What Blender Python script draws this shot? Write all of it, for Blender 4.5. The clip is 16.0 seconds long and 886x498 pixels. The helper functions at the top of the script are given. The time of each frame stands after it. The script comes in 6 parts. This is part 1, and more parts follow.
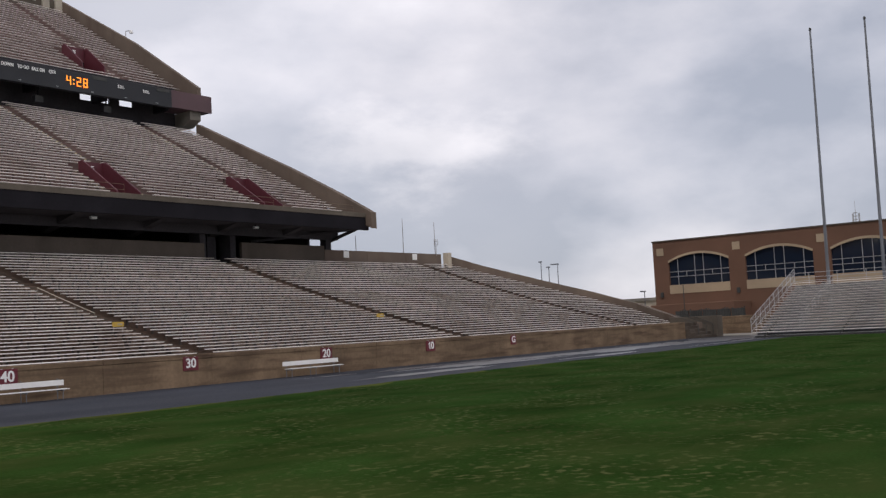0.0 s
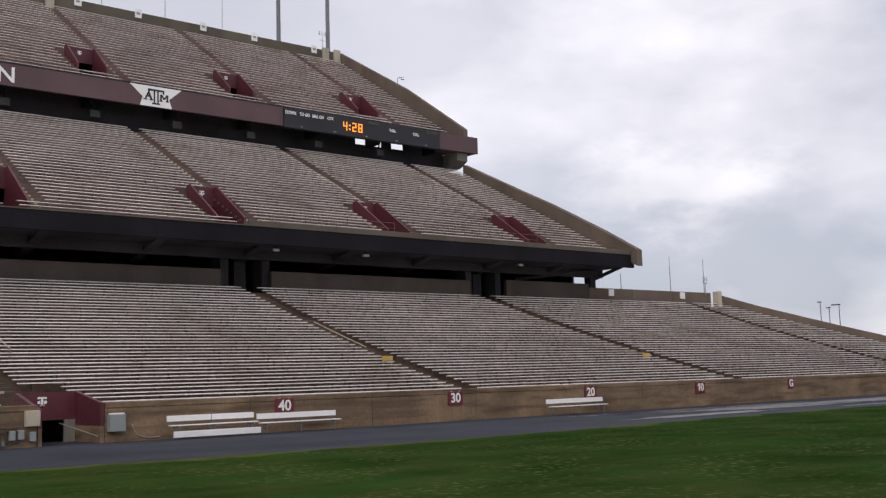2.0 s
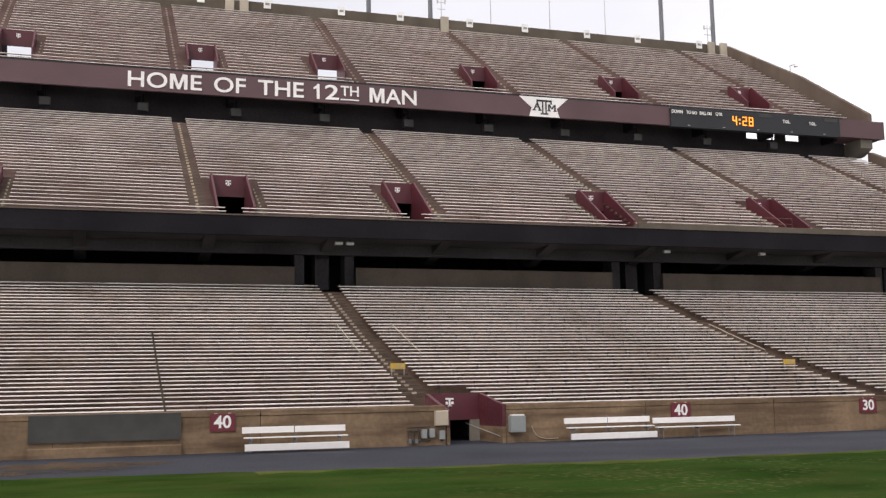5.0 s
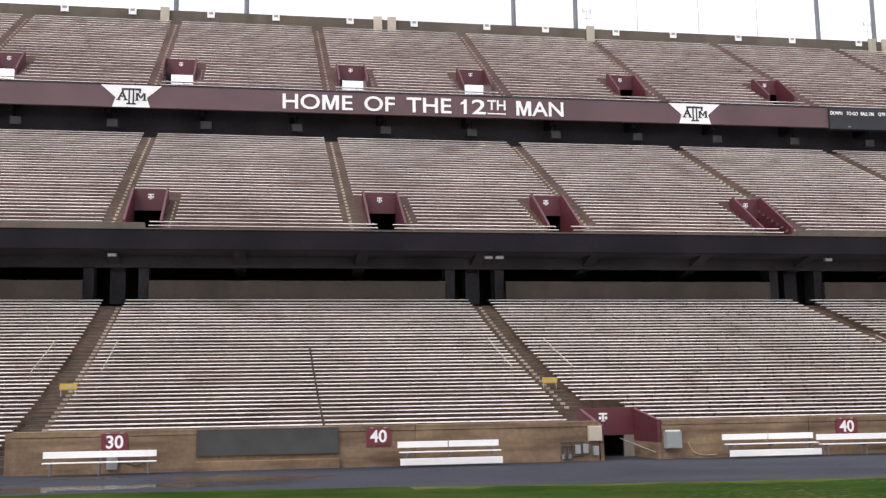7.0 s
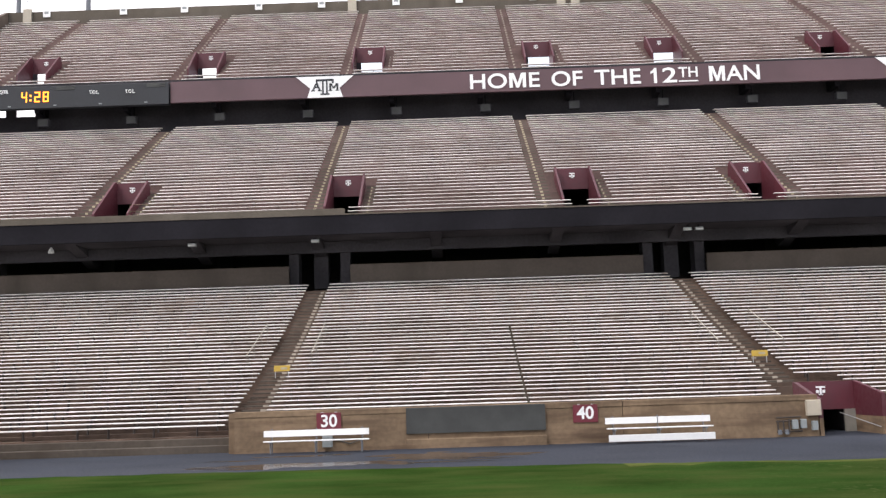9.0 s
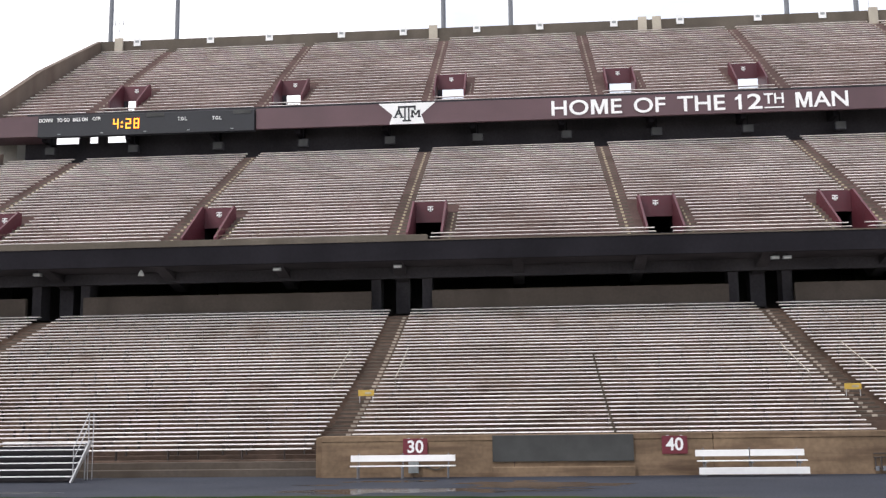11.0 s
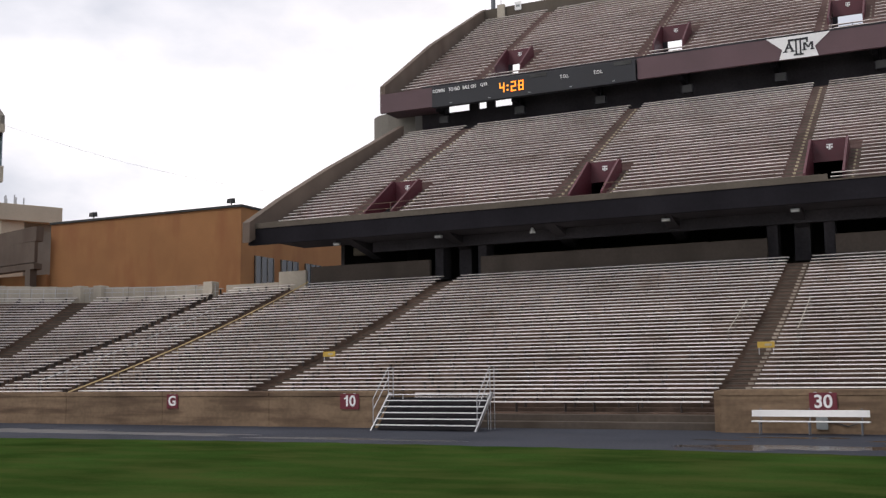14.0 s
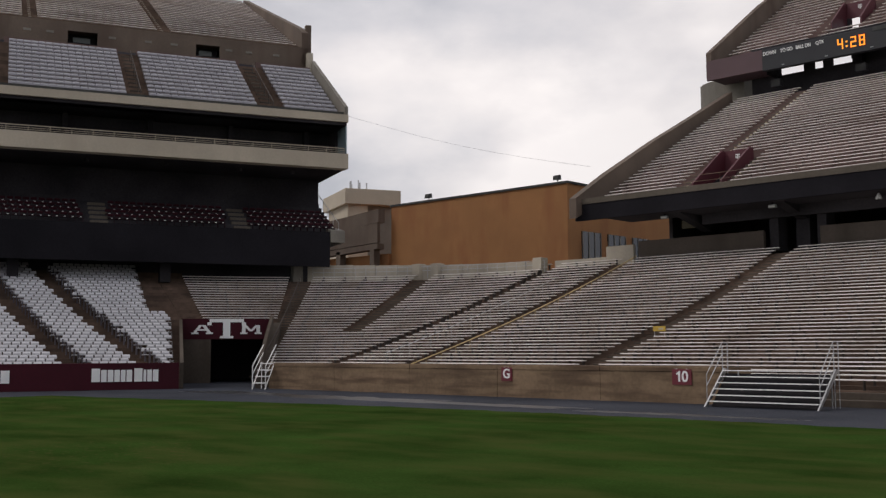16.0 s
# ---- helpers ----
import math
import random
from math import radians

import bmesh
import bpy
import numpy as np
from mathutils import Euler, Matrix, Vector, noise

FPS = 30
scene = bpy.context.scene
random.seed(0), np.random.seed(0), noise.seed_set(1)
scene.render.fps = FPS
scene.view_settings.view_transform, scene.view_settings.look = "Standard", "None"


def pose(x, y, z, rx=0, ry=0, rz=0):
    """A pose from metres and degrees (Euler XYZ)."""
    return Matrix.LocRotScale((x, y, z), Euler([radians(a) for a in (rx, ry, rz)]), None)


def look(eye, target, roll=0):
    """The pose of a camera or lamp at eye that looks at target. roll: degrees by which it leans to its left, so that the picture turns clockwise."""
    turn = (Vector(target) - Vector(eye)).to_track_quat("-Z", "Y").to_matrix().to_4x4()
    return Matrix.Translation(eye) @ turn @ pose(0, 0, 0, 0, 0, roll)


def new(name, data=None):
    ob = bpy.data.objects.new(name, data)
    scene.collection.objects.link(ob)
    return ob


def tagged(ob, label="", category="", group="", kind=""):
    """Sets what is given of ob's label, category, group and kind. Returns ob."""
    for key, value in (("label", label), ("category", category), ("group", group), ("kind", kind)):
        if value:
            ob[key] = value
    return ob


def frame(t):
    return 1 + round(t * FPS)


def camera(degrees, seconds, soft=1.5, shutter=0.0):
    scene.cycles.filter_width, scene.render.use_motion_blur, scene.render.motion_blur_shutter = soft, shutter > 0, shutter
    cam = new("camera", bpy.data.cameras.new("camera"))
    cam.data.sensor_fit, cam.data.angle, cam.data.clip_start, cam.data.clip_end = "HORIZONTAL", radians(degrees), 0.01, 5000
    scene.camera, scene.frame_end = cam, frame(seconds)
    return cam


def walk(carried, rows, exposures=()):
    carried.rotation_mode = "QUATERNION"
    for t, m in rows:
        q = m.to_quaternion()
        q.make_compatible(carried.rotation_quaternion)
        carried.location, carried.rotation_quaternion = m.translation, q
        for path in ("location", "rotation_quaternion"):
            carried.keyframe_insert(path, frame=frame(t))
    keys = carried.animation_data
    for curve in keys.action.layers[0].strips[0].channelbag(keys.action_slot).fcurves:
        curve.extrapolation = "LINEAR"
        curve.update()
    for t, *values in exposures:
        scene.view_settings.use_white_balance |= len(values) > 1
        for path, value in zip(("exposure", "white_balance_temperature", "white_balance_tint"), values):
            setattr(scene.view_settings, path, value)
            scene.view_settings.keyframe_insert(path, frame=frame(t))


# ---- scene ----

# Football stadium seen from the grass: x runs along the sideline from the 50-yard line, y into the long stand, z up.
ROWS = [
    (0, look((-14.026, -38.910, 2.090), (26.009, -9.187, 5.802), -3.02)),
    (0.5, look((-13.759, -38.598, 2.015), (24.516, -6.727, 6.403), -1.35)),
    (1, look((-13.564, -38.471, 1.991), (20.855, -2.524, 6.801), -1.08)),
    (1.5, look((-13.498, -38.536, 1.968), (19.340, -1.212, 7.318), -1.58)),
    (2, look((-13.412, -38.392, 1.960), (17.913, 0.097, 8.066), -1.69)),
    (2.5, look((-13.355, -38.215, 1.935), (15.767, 1.858, 8.720), -1.31)),
    (3, look((-13.324, -38.136, 1.868), (12.929, 3.872, 8.660), -1.05)),
    (3.5, look((-13.351, -38.116, 1.869), (9.379, 5.857, 8.917), -0.89)),
    (4, look((-13.316, -38.159, 1.932), (6.565, 7.229, 8.616), -1.43)),
    (4.5, look((-13.259, -38.230, 1.984), (3.913, 8.237, 8.761), -1.55)),
    (4.7, look((-13.249, -38.251, 1.997), (3.167, 8.497, 8.718), -1.33)),
    (6.8, look((-13.294, -38.431, 2.181), (-4.488, 10.278, 9.239), -0.97)),
    (7, look((-13.304, -38.438, 2.173), (-4.882, 10.309, 9.445), -0.98)),
    (7.5, look((-13.399, -38.383, 2.147), (-6.777, 10.663, 9.260), -1.93)),
    (8, look((-13.420, -38.380, 2.138), (-8.839, 10.949, 8.895), -2.15)),
    (8.5, look((-13.531, -38.185, 2.136), (-12.297, 11.348, 8.841), -1.90)),
    (8.7, look((-13.580, -38.148, 2.136), (-13.416, 11.432, 8.603), -2.06)),
    (10.8, look((-14.240, -38.187, 2.205), (-16.273, 11.267, 9.293), -1.00)),
    (11, look((-14.183, -38.221, 2.198), (-18.080, 11.022, 9.940), -0.72)),
    (11.5, look((-13.862, -38.339, 2.126), (-20.605, 10.619, 9.717), 0.15)),
    (12, look((-13.800, -38.263, 2.173), (-22.208, 10.499, 9.351), -0.10)),
    (12.5, look((-13.824, -38.193, 2.151), (-23.451, 10.340, 9.357), 0.29)),
    (13, look((-14.024, -38.014, 2.133), (-26.538, 9.915, 8.928), -0.25)),
    (13.5, look((-14.188, -37.746, 2.133), (-31.274, 8.863, 8.101), -0.28)),
    (14, look((-14.230, -37.504, 2.184), (-35.772, 7.243, 7.986), -0.70)),
    (14.5, look((-14.316, -37.355, 2.192), (-39.490, 5.459, 7.960), -0.60)),
    (15, look((-14.266, -37.380, 2.185), (-43.250, 3.012, 7.510), -0.33)),
    (15.5, look((-14.182, -37.435, 2.189), (-46.245, 0.610, 7.138), 0.07)),
    (16, look((-14.255, -37.534, 2.182), (-48.456, -1.370, 6.925), -0.25)),
]
EXPOSURES = [(0.0, -0.26, 6600, 16), (1.5, -0.18, 6600, 16), (2.0, -0.1, 6630, 16), (2.5, -0.18, 6650, 17), (3.5, -0.18, 6900, 18), (4.0, 0.05, 7000, 18), (4.5, 0.26, 7050, 17), (7.0, 0.78, 6650, 15), (7.5, 0.66, 6550, 14), (8.0, 0.8, 6500, 14), (8.5, 0.9, 6550, 14),
             (11.0, 0.76, 6500, 14), (11.5, 0.46, 6500, 14), (12.5, 0.38, 6500, 14), (13.5, 0.33, 6600, 15), (14.5, -0.22, 6650, 15), (15.0, -0.34, 6700, 15), (16.0, -0.36, 6800, 15)]
cam = camera(45.53, 16.0, soft=1.35)
walk(cam, ROWS, EXPOSURES)

# ---------------------------------------------------------------- light
CLOUD_SHIFT = (5.3, 0.6, 2.4)
SUN_AZ, SUN_EL = 130.0, 48.0          # degrees from +y towards -x, and above the horizon


# cloud banks: direction, angular radius, flatness, change of (red, green, blue)
BANKS = [((0.775, 0.610, 0.165), 0.10, 2.2, (0.26, 0.24, 0.21)), ((0.824, 0.527, 0.215), 0.17, 0.8, (0.08, 0.07, 0.06)),
         ((0.850, 0.515, 0.104), 0.20, 2.6, (-0.50, -0.42, -0.32)), ((0.750, 0.640, 0.205), 0.15, 3.0, (-0.16, -0.14, -0.11)),
         ((0.665, 0.690, 0.300), 0.26, 0.9, (0.14, 0.135, 0.13)), ((0.42, 0.82, 0.40), 0.42, 0.9, (0.15, 0.145, 0.14)), ((0.885, 0.374, 0.290), 0.07, 1.2, (-0.22, -0.20, -0.17)),
         ((-0.683, 0.700, 0.235), 0.14, 1.8, (0.13, 0.12, 0.10)), ((-0.650, 0.690, 0.310), 0.25, 1.0, (0.10, 0.10, 0.10)),
         ((-0.534, 0.813, 0.226), 0.13, 4.5, (-0.26, -0.24, -0.20)), ((-0.625, 0.765, 0.150), 0.30, 2.6, (-0.78, -0.69, -0.56))]


def cloud_banks(nt, ray, colour):
    """Lighter and darker banks of cloud with broken edges, laid over the even cloud."""
    N, L = nt.nodes.new, nt.links.new

    def op(kind, a, b, socket=0):
        n = N("ShaderNodeVectorMath")
        n.operation = kind
        for i, v in enumerate((a, b)):
            if isinstance(v, tuple):
                n.inputs[i].default_value = v
            else:
                L(v, n.inputs[i])
        return n.outputs[socket]

    jitter = N("ShaderNodeTexNoise")
    jitter.inputs["Scale"].default_value, jitter.inputs["Detail"].default_value, jitter.inputs["Roughness"].default_value = 5.0, 7.0, 0.58
    L(op("MULTIPLY", ray, (1.0, 1.0, 2.2)), jitter.inputs["Vector"])
    bent = op("ADD", ray, op("MULTIPLY", op("SUBTRACT", jitter.outputs["Color"], (0.5, 0.5, 0.5)), (0.30, 0.30, 0.16)))
    for way, radius, flat, change in BANKS:
        gap = op("LENGTH", op("MULTIPLY", op("SUBTRACT", bent, tuple(Vector(way).normalized())), (1.0, 1.0, flat)), (0.0, 0.0, 0.0), "Value")
        fade, tone = N("ShaderNodeMapRange"), N("ShaderNodeMix")
        fade.interpolation_type = "SMOOTHSTEP"
        L(gap, fade.inputs["Value"])
        for k, q in zip(("From Min", "From Max", "To Min", "To Max"), (radius * 0.25, radius * 1.15, 1.0, 0.0)):
            fade.inputs[k].default_value = q
        tone.data_type, tone.blend_type = "RGBA", "ADD"
        L(fade.outputs["Result"], tone.inputs["Factor"])
        L(colour, tone.inputs["A"])
        tone.inputs["B"].default_value = (*change, 1)
        colour = tone.outputs["Result"]
    return colour


def make_world():
    world = bpy.data.worlds.new("cloudy_sky")
    scene.world = world
    world.use_nodes = True
    nt = world.node_tree
    nt.nodes.clear()
    N, L = nt.nodes.new, nt.links.new
    out, bg = N("ShaderNodeOutputWorld"), N("ShaderNodeBackground")
    sky = N("ShaderNodeTexSky")
    sky.sky_type, sky.sun_disc = "NISHITA", False
    sky.sun_elevation, sky.sun_rotation = radians(SUN_EL), radians(-SUN_AZ)
    tc, mp = N("ShaderNodeTexCoord"), N("ShaderNodeMapping")
    mp.inputs["Scale"].default_value = (1.0, 1.0, 1.9)
    mp.inputs["Location"].default_value = CLOUD_SHIFT
    L(tc.outputs["Generated"], mp.inputs["Vector"])
    big, fine = N("ShaderNodeTexNoise"), N("ShaderNodeTexNoise")
    for n, sc, d, dist in ((big, 1.7, 4.0, 0.0), (fine, 5.2, 9.0, 0.0)):
        n.inputs["Scale"].default_value, n.inputs["Detail"].default_value, n.inputs["Distortion"].default_value = sc, d, dist
        n.inputs["Roughness"].default_value = 0.52
        L(mp.outputs["Vector"], n.inputs["Vector"])
    add = N("ShaderNodeMath")
    add.operation = "MULTIPLY_ADD"
    L(fine.outputs["Fac"], add.inputs[0])
    add.inputs[1].default_value = 0.52
    L(big.outputs["Fac"], add.inputs[2])
    ramp = N("ShaderNodeValToRGB")
    e = ramp.color_ramp.elements
    e[0].position, e[0].color = 0.61, (0.50, 0.54, 0.60, 1)
    e[1].position, e[1].color = 0.88, (1.05, 1.05, 1.05, 1)
    for p, c in ((0.705, (0.69, 0.715, 0.76, 1)), (0.77, (0.82, 0.83, 0.855, 1))):
        ramp.color_ramp.elements.new(p).color = c
    L(add.outputs[0], ramp.inputs["Fac"])
    cloud = N("ShaderNodeMix")
    cloud.data_type, cloud.blend_type = "RGBA", "MIX"
    cloud.inputs["Factor"].default_value = 0.9
    dim = N("ShaderNodeMix")
    dim.data_type, dim.blend_type = "RGBA", "MULTIPLY"
    dim.inputs["Factor"].default_value = 1.0
    L(sky.outputs["Color"], dim.inputs["A"])
    dim.inputs["B"].default_value = (0.12, 0.12, 0.12, 1)
    L(dim.outputs["Result"], cloud.inputs["A"])
    L(ramp.outputs["Color"], cloud.inputs["B"])
    # thinner, warmer cloud to the west; thicker and bluer to the east
    dot, span, tint, lit = N("ShaderNodeVectorMath"), N("ShaderNodeMapRange"), N("ShaderNodeMix"), N("ShaderNodeMix")
    dot.operation = "DOT_PRODUCT"
    L(tc.outputs["Generated"], dot.inputs[0])
    dot.inputs[1].default_value = (-0.80, 0.45, 0.40)
    L(dot.outputs["Value"], span.inputs["Value"])
    span.inputs["From Min"].default_value, span.inputs["From Max"].default_value = -0.3, 0.95
    tint.data_type = lit.data_type = "RGBA"
    L(span.outputs["Result"], tint.inputs["Factor"])
    tint.inputs["A"].default_value, tint.inputs["B"].default_value = (0.96, 0.985, 1.025, 1), (1.07, 1.06, 1.05, 1)
    lit.blend_type = "MULTIPLY"
    lit.inputs["Factor"].default_value = 1.0
    L(cloud.outputs["Result"], lit.inputs["A"])
    L(tint.outputs["Result"], lit.inputs["B"])
    L(cloud_banks(nt, tc.outputs["Generated"], lit.outputs["Result"]), bg.inputs["Color"])
    bg.inputs["Strength"].default_value = 1.05
    L(bg.outputs["Background"], out.inputs["Surface"])


make_world()
sun_data = bpy.data.lights.new("sun", "SUN")
sun_data.energy, sun_data.angle, sun_data.color = 1.2, radians(25), (1.0, 0.975, 0.94)
sun = new("sun", sun_data)
_az, _el = radians(SUN_AZ), radians(SUN_EL)
sun.matrix_basis = look((-math.sin(_az) * math.cos(_el) * 200, math.cos(_az) * math.cos(_el) * 200, math.sin(_el) * 200), (0, 0, 0))


# ---------------------------------------------------------------- materials
def material(name, color, rough=0.7, metal=0.0, vary=0.25, big=0.25, fine=6.0, bump=0.15, stain=None, stain_at=0.6,
             stain_scale=(0.5, 0.5, 0.15), per_object=0.0, spec=0.5, rough_vary=0.12, space="world"):
    """A surface with two scales of variation, a stain colour, fine relief and uneven gloss."""
    m = bpy.data.materials.new(name)
    m.use_nodes = True
    nt = m.node_tree
    N, L = nt.nodes.new, nt.links.new
    b = nt.nodes["Principled BSDF"]
    b.inputs["Roughness"].default_value, b.inputs["Metallic"].default_value = rough, metal
    b.inputs["Specular IOR Level"].default_value = spec
    if space == "world":
        vec = N("ShaderNodeNewGeometry").outputs["Position"]
    else:
        vec = N("ShaderNodeTexCoord").outputs["Object"]

    def noise_of(scale, detail, v=vec):
        n = N("ShaderNodeTexNoise")
        n.inputs["Scale"].default_value, n.inputs["Detail"].default_value = scale, detail
        L(v, n.inputs["Vector"])
        return n.outputs["Fac"]

    def mix(kind, fac, a, c):
        x = N("ShaderNodeMix")
        x.data_type, x.blend_type = "RGBA", kind
        for sock, v in (("Factor", fac), ("A", a), ("B", c)):
            if isinstance(v, (int, float)):
                x.inputs[sock].default_value = v
            elif isinstance(v, tuple):
                x.inputs[sock].default_value = (*v, 1)
            else:
                L(v, x.inputs[sock])
        return x.outputs["Result"]

    def span(v, a, c, lo, hi):
        r = N("ShaderNodeMapRange")
        L(v, r.inputs["Value"])
        for k, q in zip(("From Min", "From Max", "To Min", "To Max"), (a, c, lo, hi)):
            r.inputs[k].default_value = q
        return r.outputs["Result"]

    n_big, n_fine = noise_of(big, 4), noise_of(fine, 6)
    dark, light = tuple(c * (1 - vary) for c in color), tuple(min(1, c * (1 + vary)) for c in color)
    col = mix("MIX", span(n_big, 0.3, 0.7, 0, 1), dark, light)
    grey = N("ShaderNodeCombineColor")
    g = span(n_fine, 0.25, 0.75, 1 - vary * 0.7, 1 + vary * 0.5)
    for s in ("Red", "Green", "Blue"):
        L(g, grey.inputs[s])
    col = mix("MULTIPLY", 1.0, col, grey.outputs["Color"])
    if stain:
        mp = N("ShaderNodeMapping")
        mp.inputs["Scale"].default_value = stain_scale
        L(vec, mp.inputs["Vector"])
        st = noise_of(1.0, 5, mp.outputs["Vector"])
        col = mix("MIX", span(st, stain_at - 0.12, stain_at + 0.12, 0, 0.85), col, stain)
    if per_object:
        oi = N("ShaderNodeObjectInfo")
        gg = N("ShaderNodeCombineColor")
        q = span(oi.outputs["Random"], 0, 1, 1 - per_object, 1 + per_object * 0.6)
        for s in ("Red", "Green", "Blue"):
            L(q, gg.inputs[s])
        col = mix("MULTIPLY", 1.0, col, gg.outputs["Color"])
    L(col, b.inputs["Base Color"])
    L(span(n_fine, 0.2, 0.8, max(0.02, rough - rough_vary), min(1, rough + rough_vary)), b.inputs["Roughness"])
    if bump:
        bp = N("ShaderNodeBump")
        bp.inputs["Strength"].default_value, bp.inputs["Distance"].default_value = bump, 0.03
        L(n_fine, bp.inputs["Height"])
        L(bp.outputs["Normal"], b.inputs["Normal"])
    return m


CONCRETE = material("weathered_concrete", (0.124, 0.084, 0.063), 0.9, spec=0.2, stain=(0.062, 0.044, 0.033), stain_at=0.60, vary=0.36, big=0.35, fine=2.6, stain_scale=(1.3, 0.7, 0.5))
TIERC = material("grey_brown_tier_concrete", (0.150, 0.100, 0.090), 0.9, spec=0.2, stain=(0.095, 0.066, 0.055), stain_at=0.62, vary=0.22)
AISLEC = material("dark_aisle_concrete", (0.088, 0.072, 0.058), 0.9, spec=0.15, stain=(0.05, 0.038, 0.028), vary=0.25)
REARC = material("shaded_brown_concrete", (0.115, 0.098, 0.078), 0.9, spec=0.15, stain=(0.085, 0.07, 0.055), vary=0.2)
WALLC = material("brown_field_wall", (0.200, 0.137, 0.085), 0.85, spec=0.25, stain=(0.070, 0.043, 0.028), stain_at=0.58, stain_scale=(0.3, 0.3, 2.6), vary=0.3, big=0.5)
PARAPET = material("tan_parapet_concrete", (0.132, 0.098, 0.074), 0.85, stain=(0.085, 0.055, 0.040), stain_scale=(0.4, 0.4, 0.1), vary=0.2)
PALE = material("pale_concrete", (0.42, 0.375, 0.30), 0.8, stain=(0.30, 0.27, 0.22), stain_at=0.64, vary=0.15)
CREAM = material("cream_precast_concrete", (0.46, 0.40, 0.31), 0.75, stain=(0.4, 0.34, 0.26), stain_at=0.68, vary=0.1)
GREYC = material("grey_concrete", (0.20, 0.185, 0.155), 0.85, stain=(0.15, 0.13, 0.11), vary=0.2)
# dark steel paint; on vomitory passages and landings it stands for shade
DARK = material("dark_steel_and_passage_shade", (0.015, 0.014, 0.017), 0.85, spec=0.08, vary=0.3, bump=0.05)
# concourse walls: both colours are darkened to carry the shade inside
BEAM = material("concourse_wall_shade_grey", (0.085, 0.08, 0.083), 0.9, spec=0.08, vary=0.3, bump=0.05)
PANELC = material("shade_dimmed_concourse_concrete", (0.085, 0.070, 0.058), 0.9, spec=0.15, stain=(0.06, 0.05, 0.04), vary=0.2)
RUST = material("rusty_brown_rail", (0.16, 0.115, 0.075), 0.7, vary=0.3)
# the shade under the middle deck, put into the colour of its structure
UNDER = material("under_deck_shade_grey", (0.048, 0.045, 0.049), 0.9, spec=0.05, vary=0.3, bump=0.05)
# near black that puts deep shade into recesses, soffits and linings
NIGHT = material("deep_shade_black", (0.045, 0.042, 0.046), 0.9, spec=0.05, vary=0.3, bump=0.05)
MAROOND = material("dark_maroon_board", (0.050, 0.008, 0.014), 0.7, spec=0.15, vary=0.2, bump=0.05)
STEPC = material("pale_step_concrete", (0.36, 0.31, 0.25), 0.85, vary=0.3)
BENCH = material("worn_aluminium_bench", (0.82, 0.765, 0.715), 0.5, metal=0.0, vary=0.14, big=0.12, fine=3.0, bump=0.05, per_object=0.10,
                 stain=(0.40, 0.32, 0.26), stain_at=0.64, stain_scale=(0.33, 0.3, 0.3))
GREYDARK = material("dark_grey_board", (0.05, 0.051, 0.048), 0.9, vary=0.25, big=0.8)
LEG = material("dark_bench_bracket", (0.055, 0.042, 0.035), 0.7, vary=0.3)
MAROON = material("maroon_paint", (0.085, 0.014, 0.022), 0.55, vary=0.2, stain=(0.06, 0.012, 0.018), stain_at=0.66, bump=0.05)
# maroon desaturated a little to take in lens haze
FASCIA = material("faded_and_hazed_maroon", (0.098, 0.053, 0.059), 0.6, vary=0.15, bump=0.04)
SIGNRED = material("sign_red", (0.135, 0.014, 0.024), 0.5, vary=0.1, bump=0.02)
WHITE = material("white_paint", (0.80, 0.80, 0.78), 0.5, vary=0.06, bump=0.03)
WHITEM = material("white_powder_coated_metal", (0.78, 0.77, 0.75), 0.4, metal=0.1, vary=0.08, bump=0.03)
BLACK = material("black_panel", (0.014, 0.0155, 0.019), 0.6, vary=0.2, bump=0.03)
YELLOW = material("yellow_sign_paint", (0.52, 0.34, 0.05), 0.6, vary=0.15)
TANST = material("tan_cast_stone", (0.38, 0.29, 0.19), 0.8, vary=0.12)
POLEG = material("weathered_grey_pole", (0.15, 0.16, 0.175), 0.6, vary=0.15)
YRAIL = material("worn_yellow_rail_paint", (0.50, 0.37, 0.17), 0.6, vary=0.2)
YSTEP = material("worn_yellow_step_paint", (0.44, 0.38, 0.25), 0.8, vary=0.3)
GALV = material("galvanised_steel", (0.48, 0.48, 0.48), 0.4, metal=0.7, vary=0.15, bump=0.03)
GREYBOX = material("grey_enamel", (0.25, 0.27, 0.265), 0.5, vary=0.1)
ASPHALT = material("wet_asphalt_track", (0.038, 0.042, 0.053), 0.7, spec=0.05, vary=0.25, big=0.18, fine=14.0, bump=0.10, rough_vary=0.2,
                   stain=(0.050, 0.053, 0.064), stain_at=0.58, stain_scale=(0.12, 0.35, 1.0))
BRICK = material("tan_brick", (0.345, 0.158, 0.058), 0.9, vary=0.10, stain=(0.285, 0.115, 0.043), stain_at=0.58, fine=5.0)
BRICKR = material("brown_brick", (0.138, 0.070, 0.042), 0.85, vary=0.12, fine=8.0)
CHAIR = material("silver_stadium_chair", (0.30, 0.295, 0.315), 0.5, vary=0.12, per_object=0.12)
CHAIRW = material("white_stadium_chair", (0.47, 0.465, 0.48), 0.45, vary=0.10, per_object=0.1)
# maroon darkened to carry the deep shade of the club level
CHAIRM = material("shade_dimmed_maroon_chair", (0.030, 0.006, 0.010), 0.7, spec=0.12, vary=0.2)
LETTER = material("white_letter_vinyl", (0.82, 0.82, 0.80), 0.5, vary=0.04, bump=0.0)


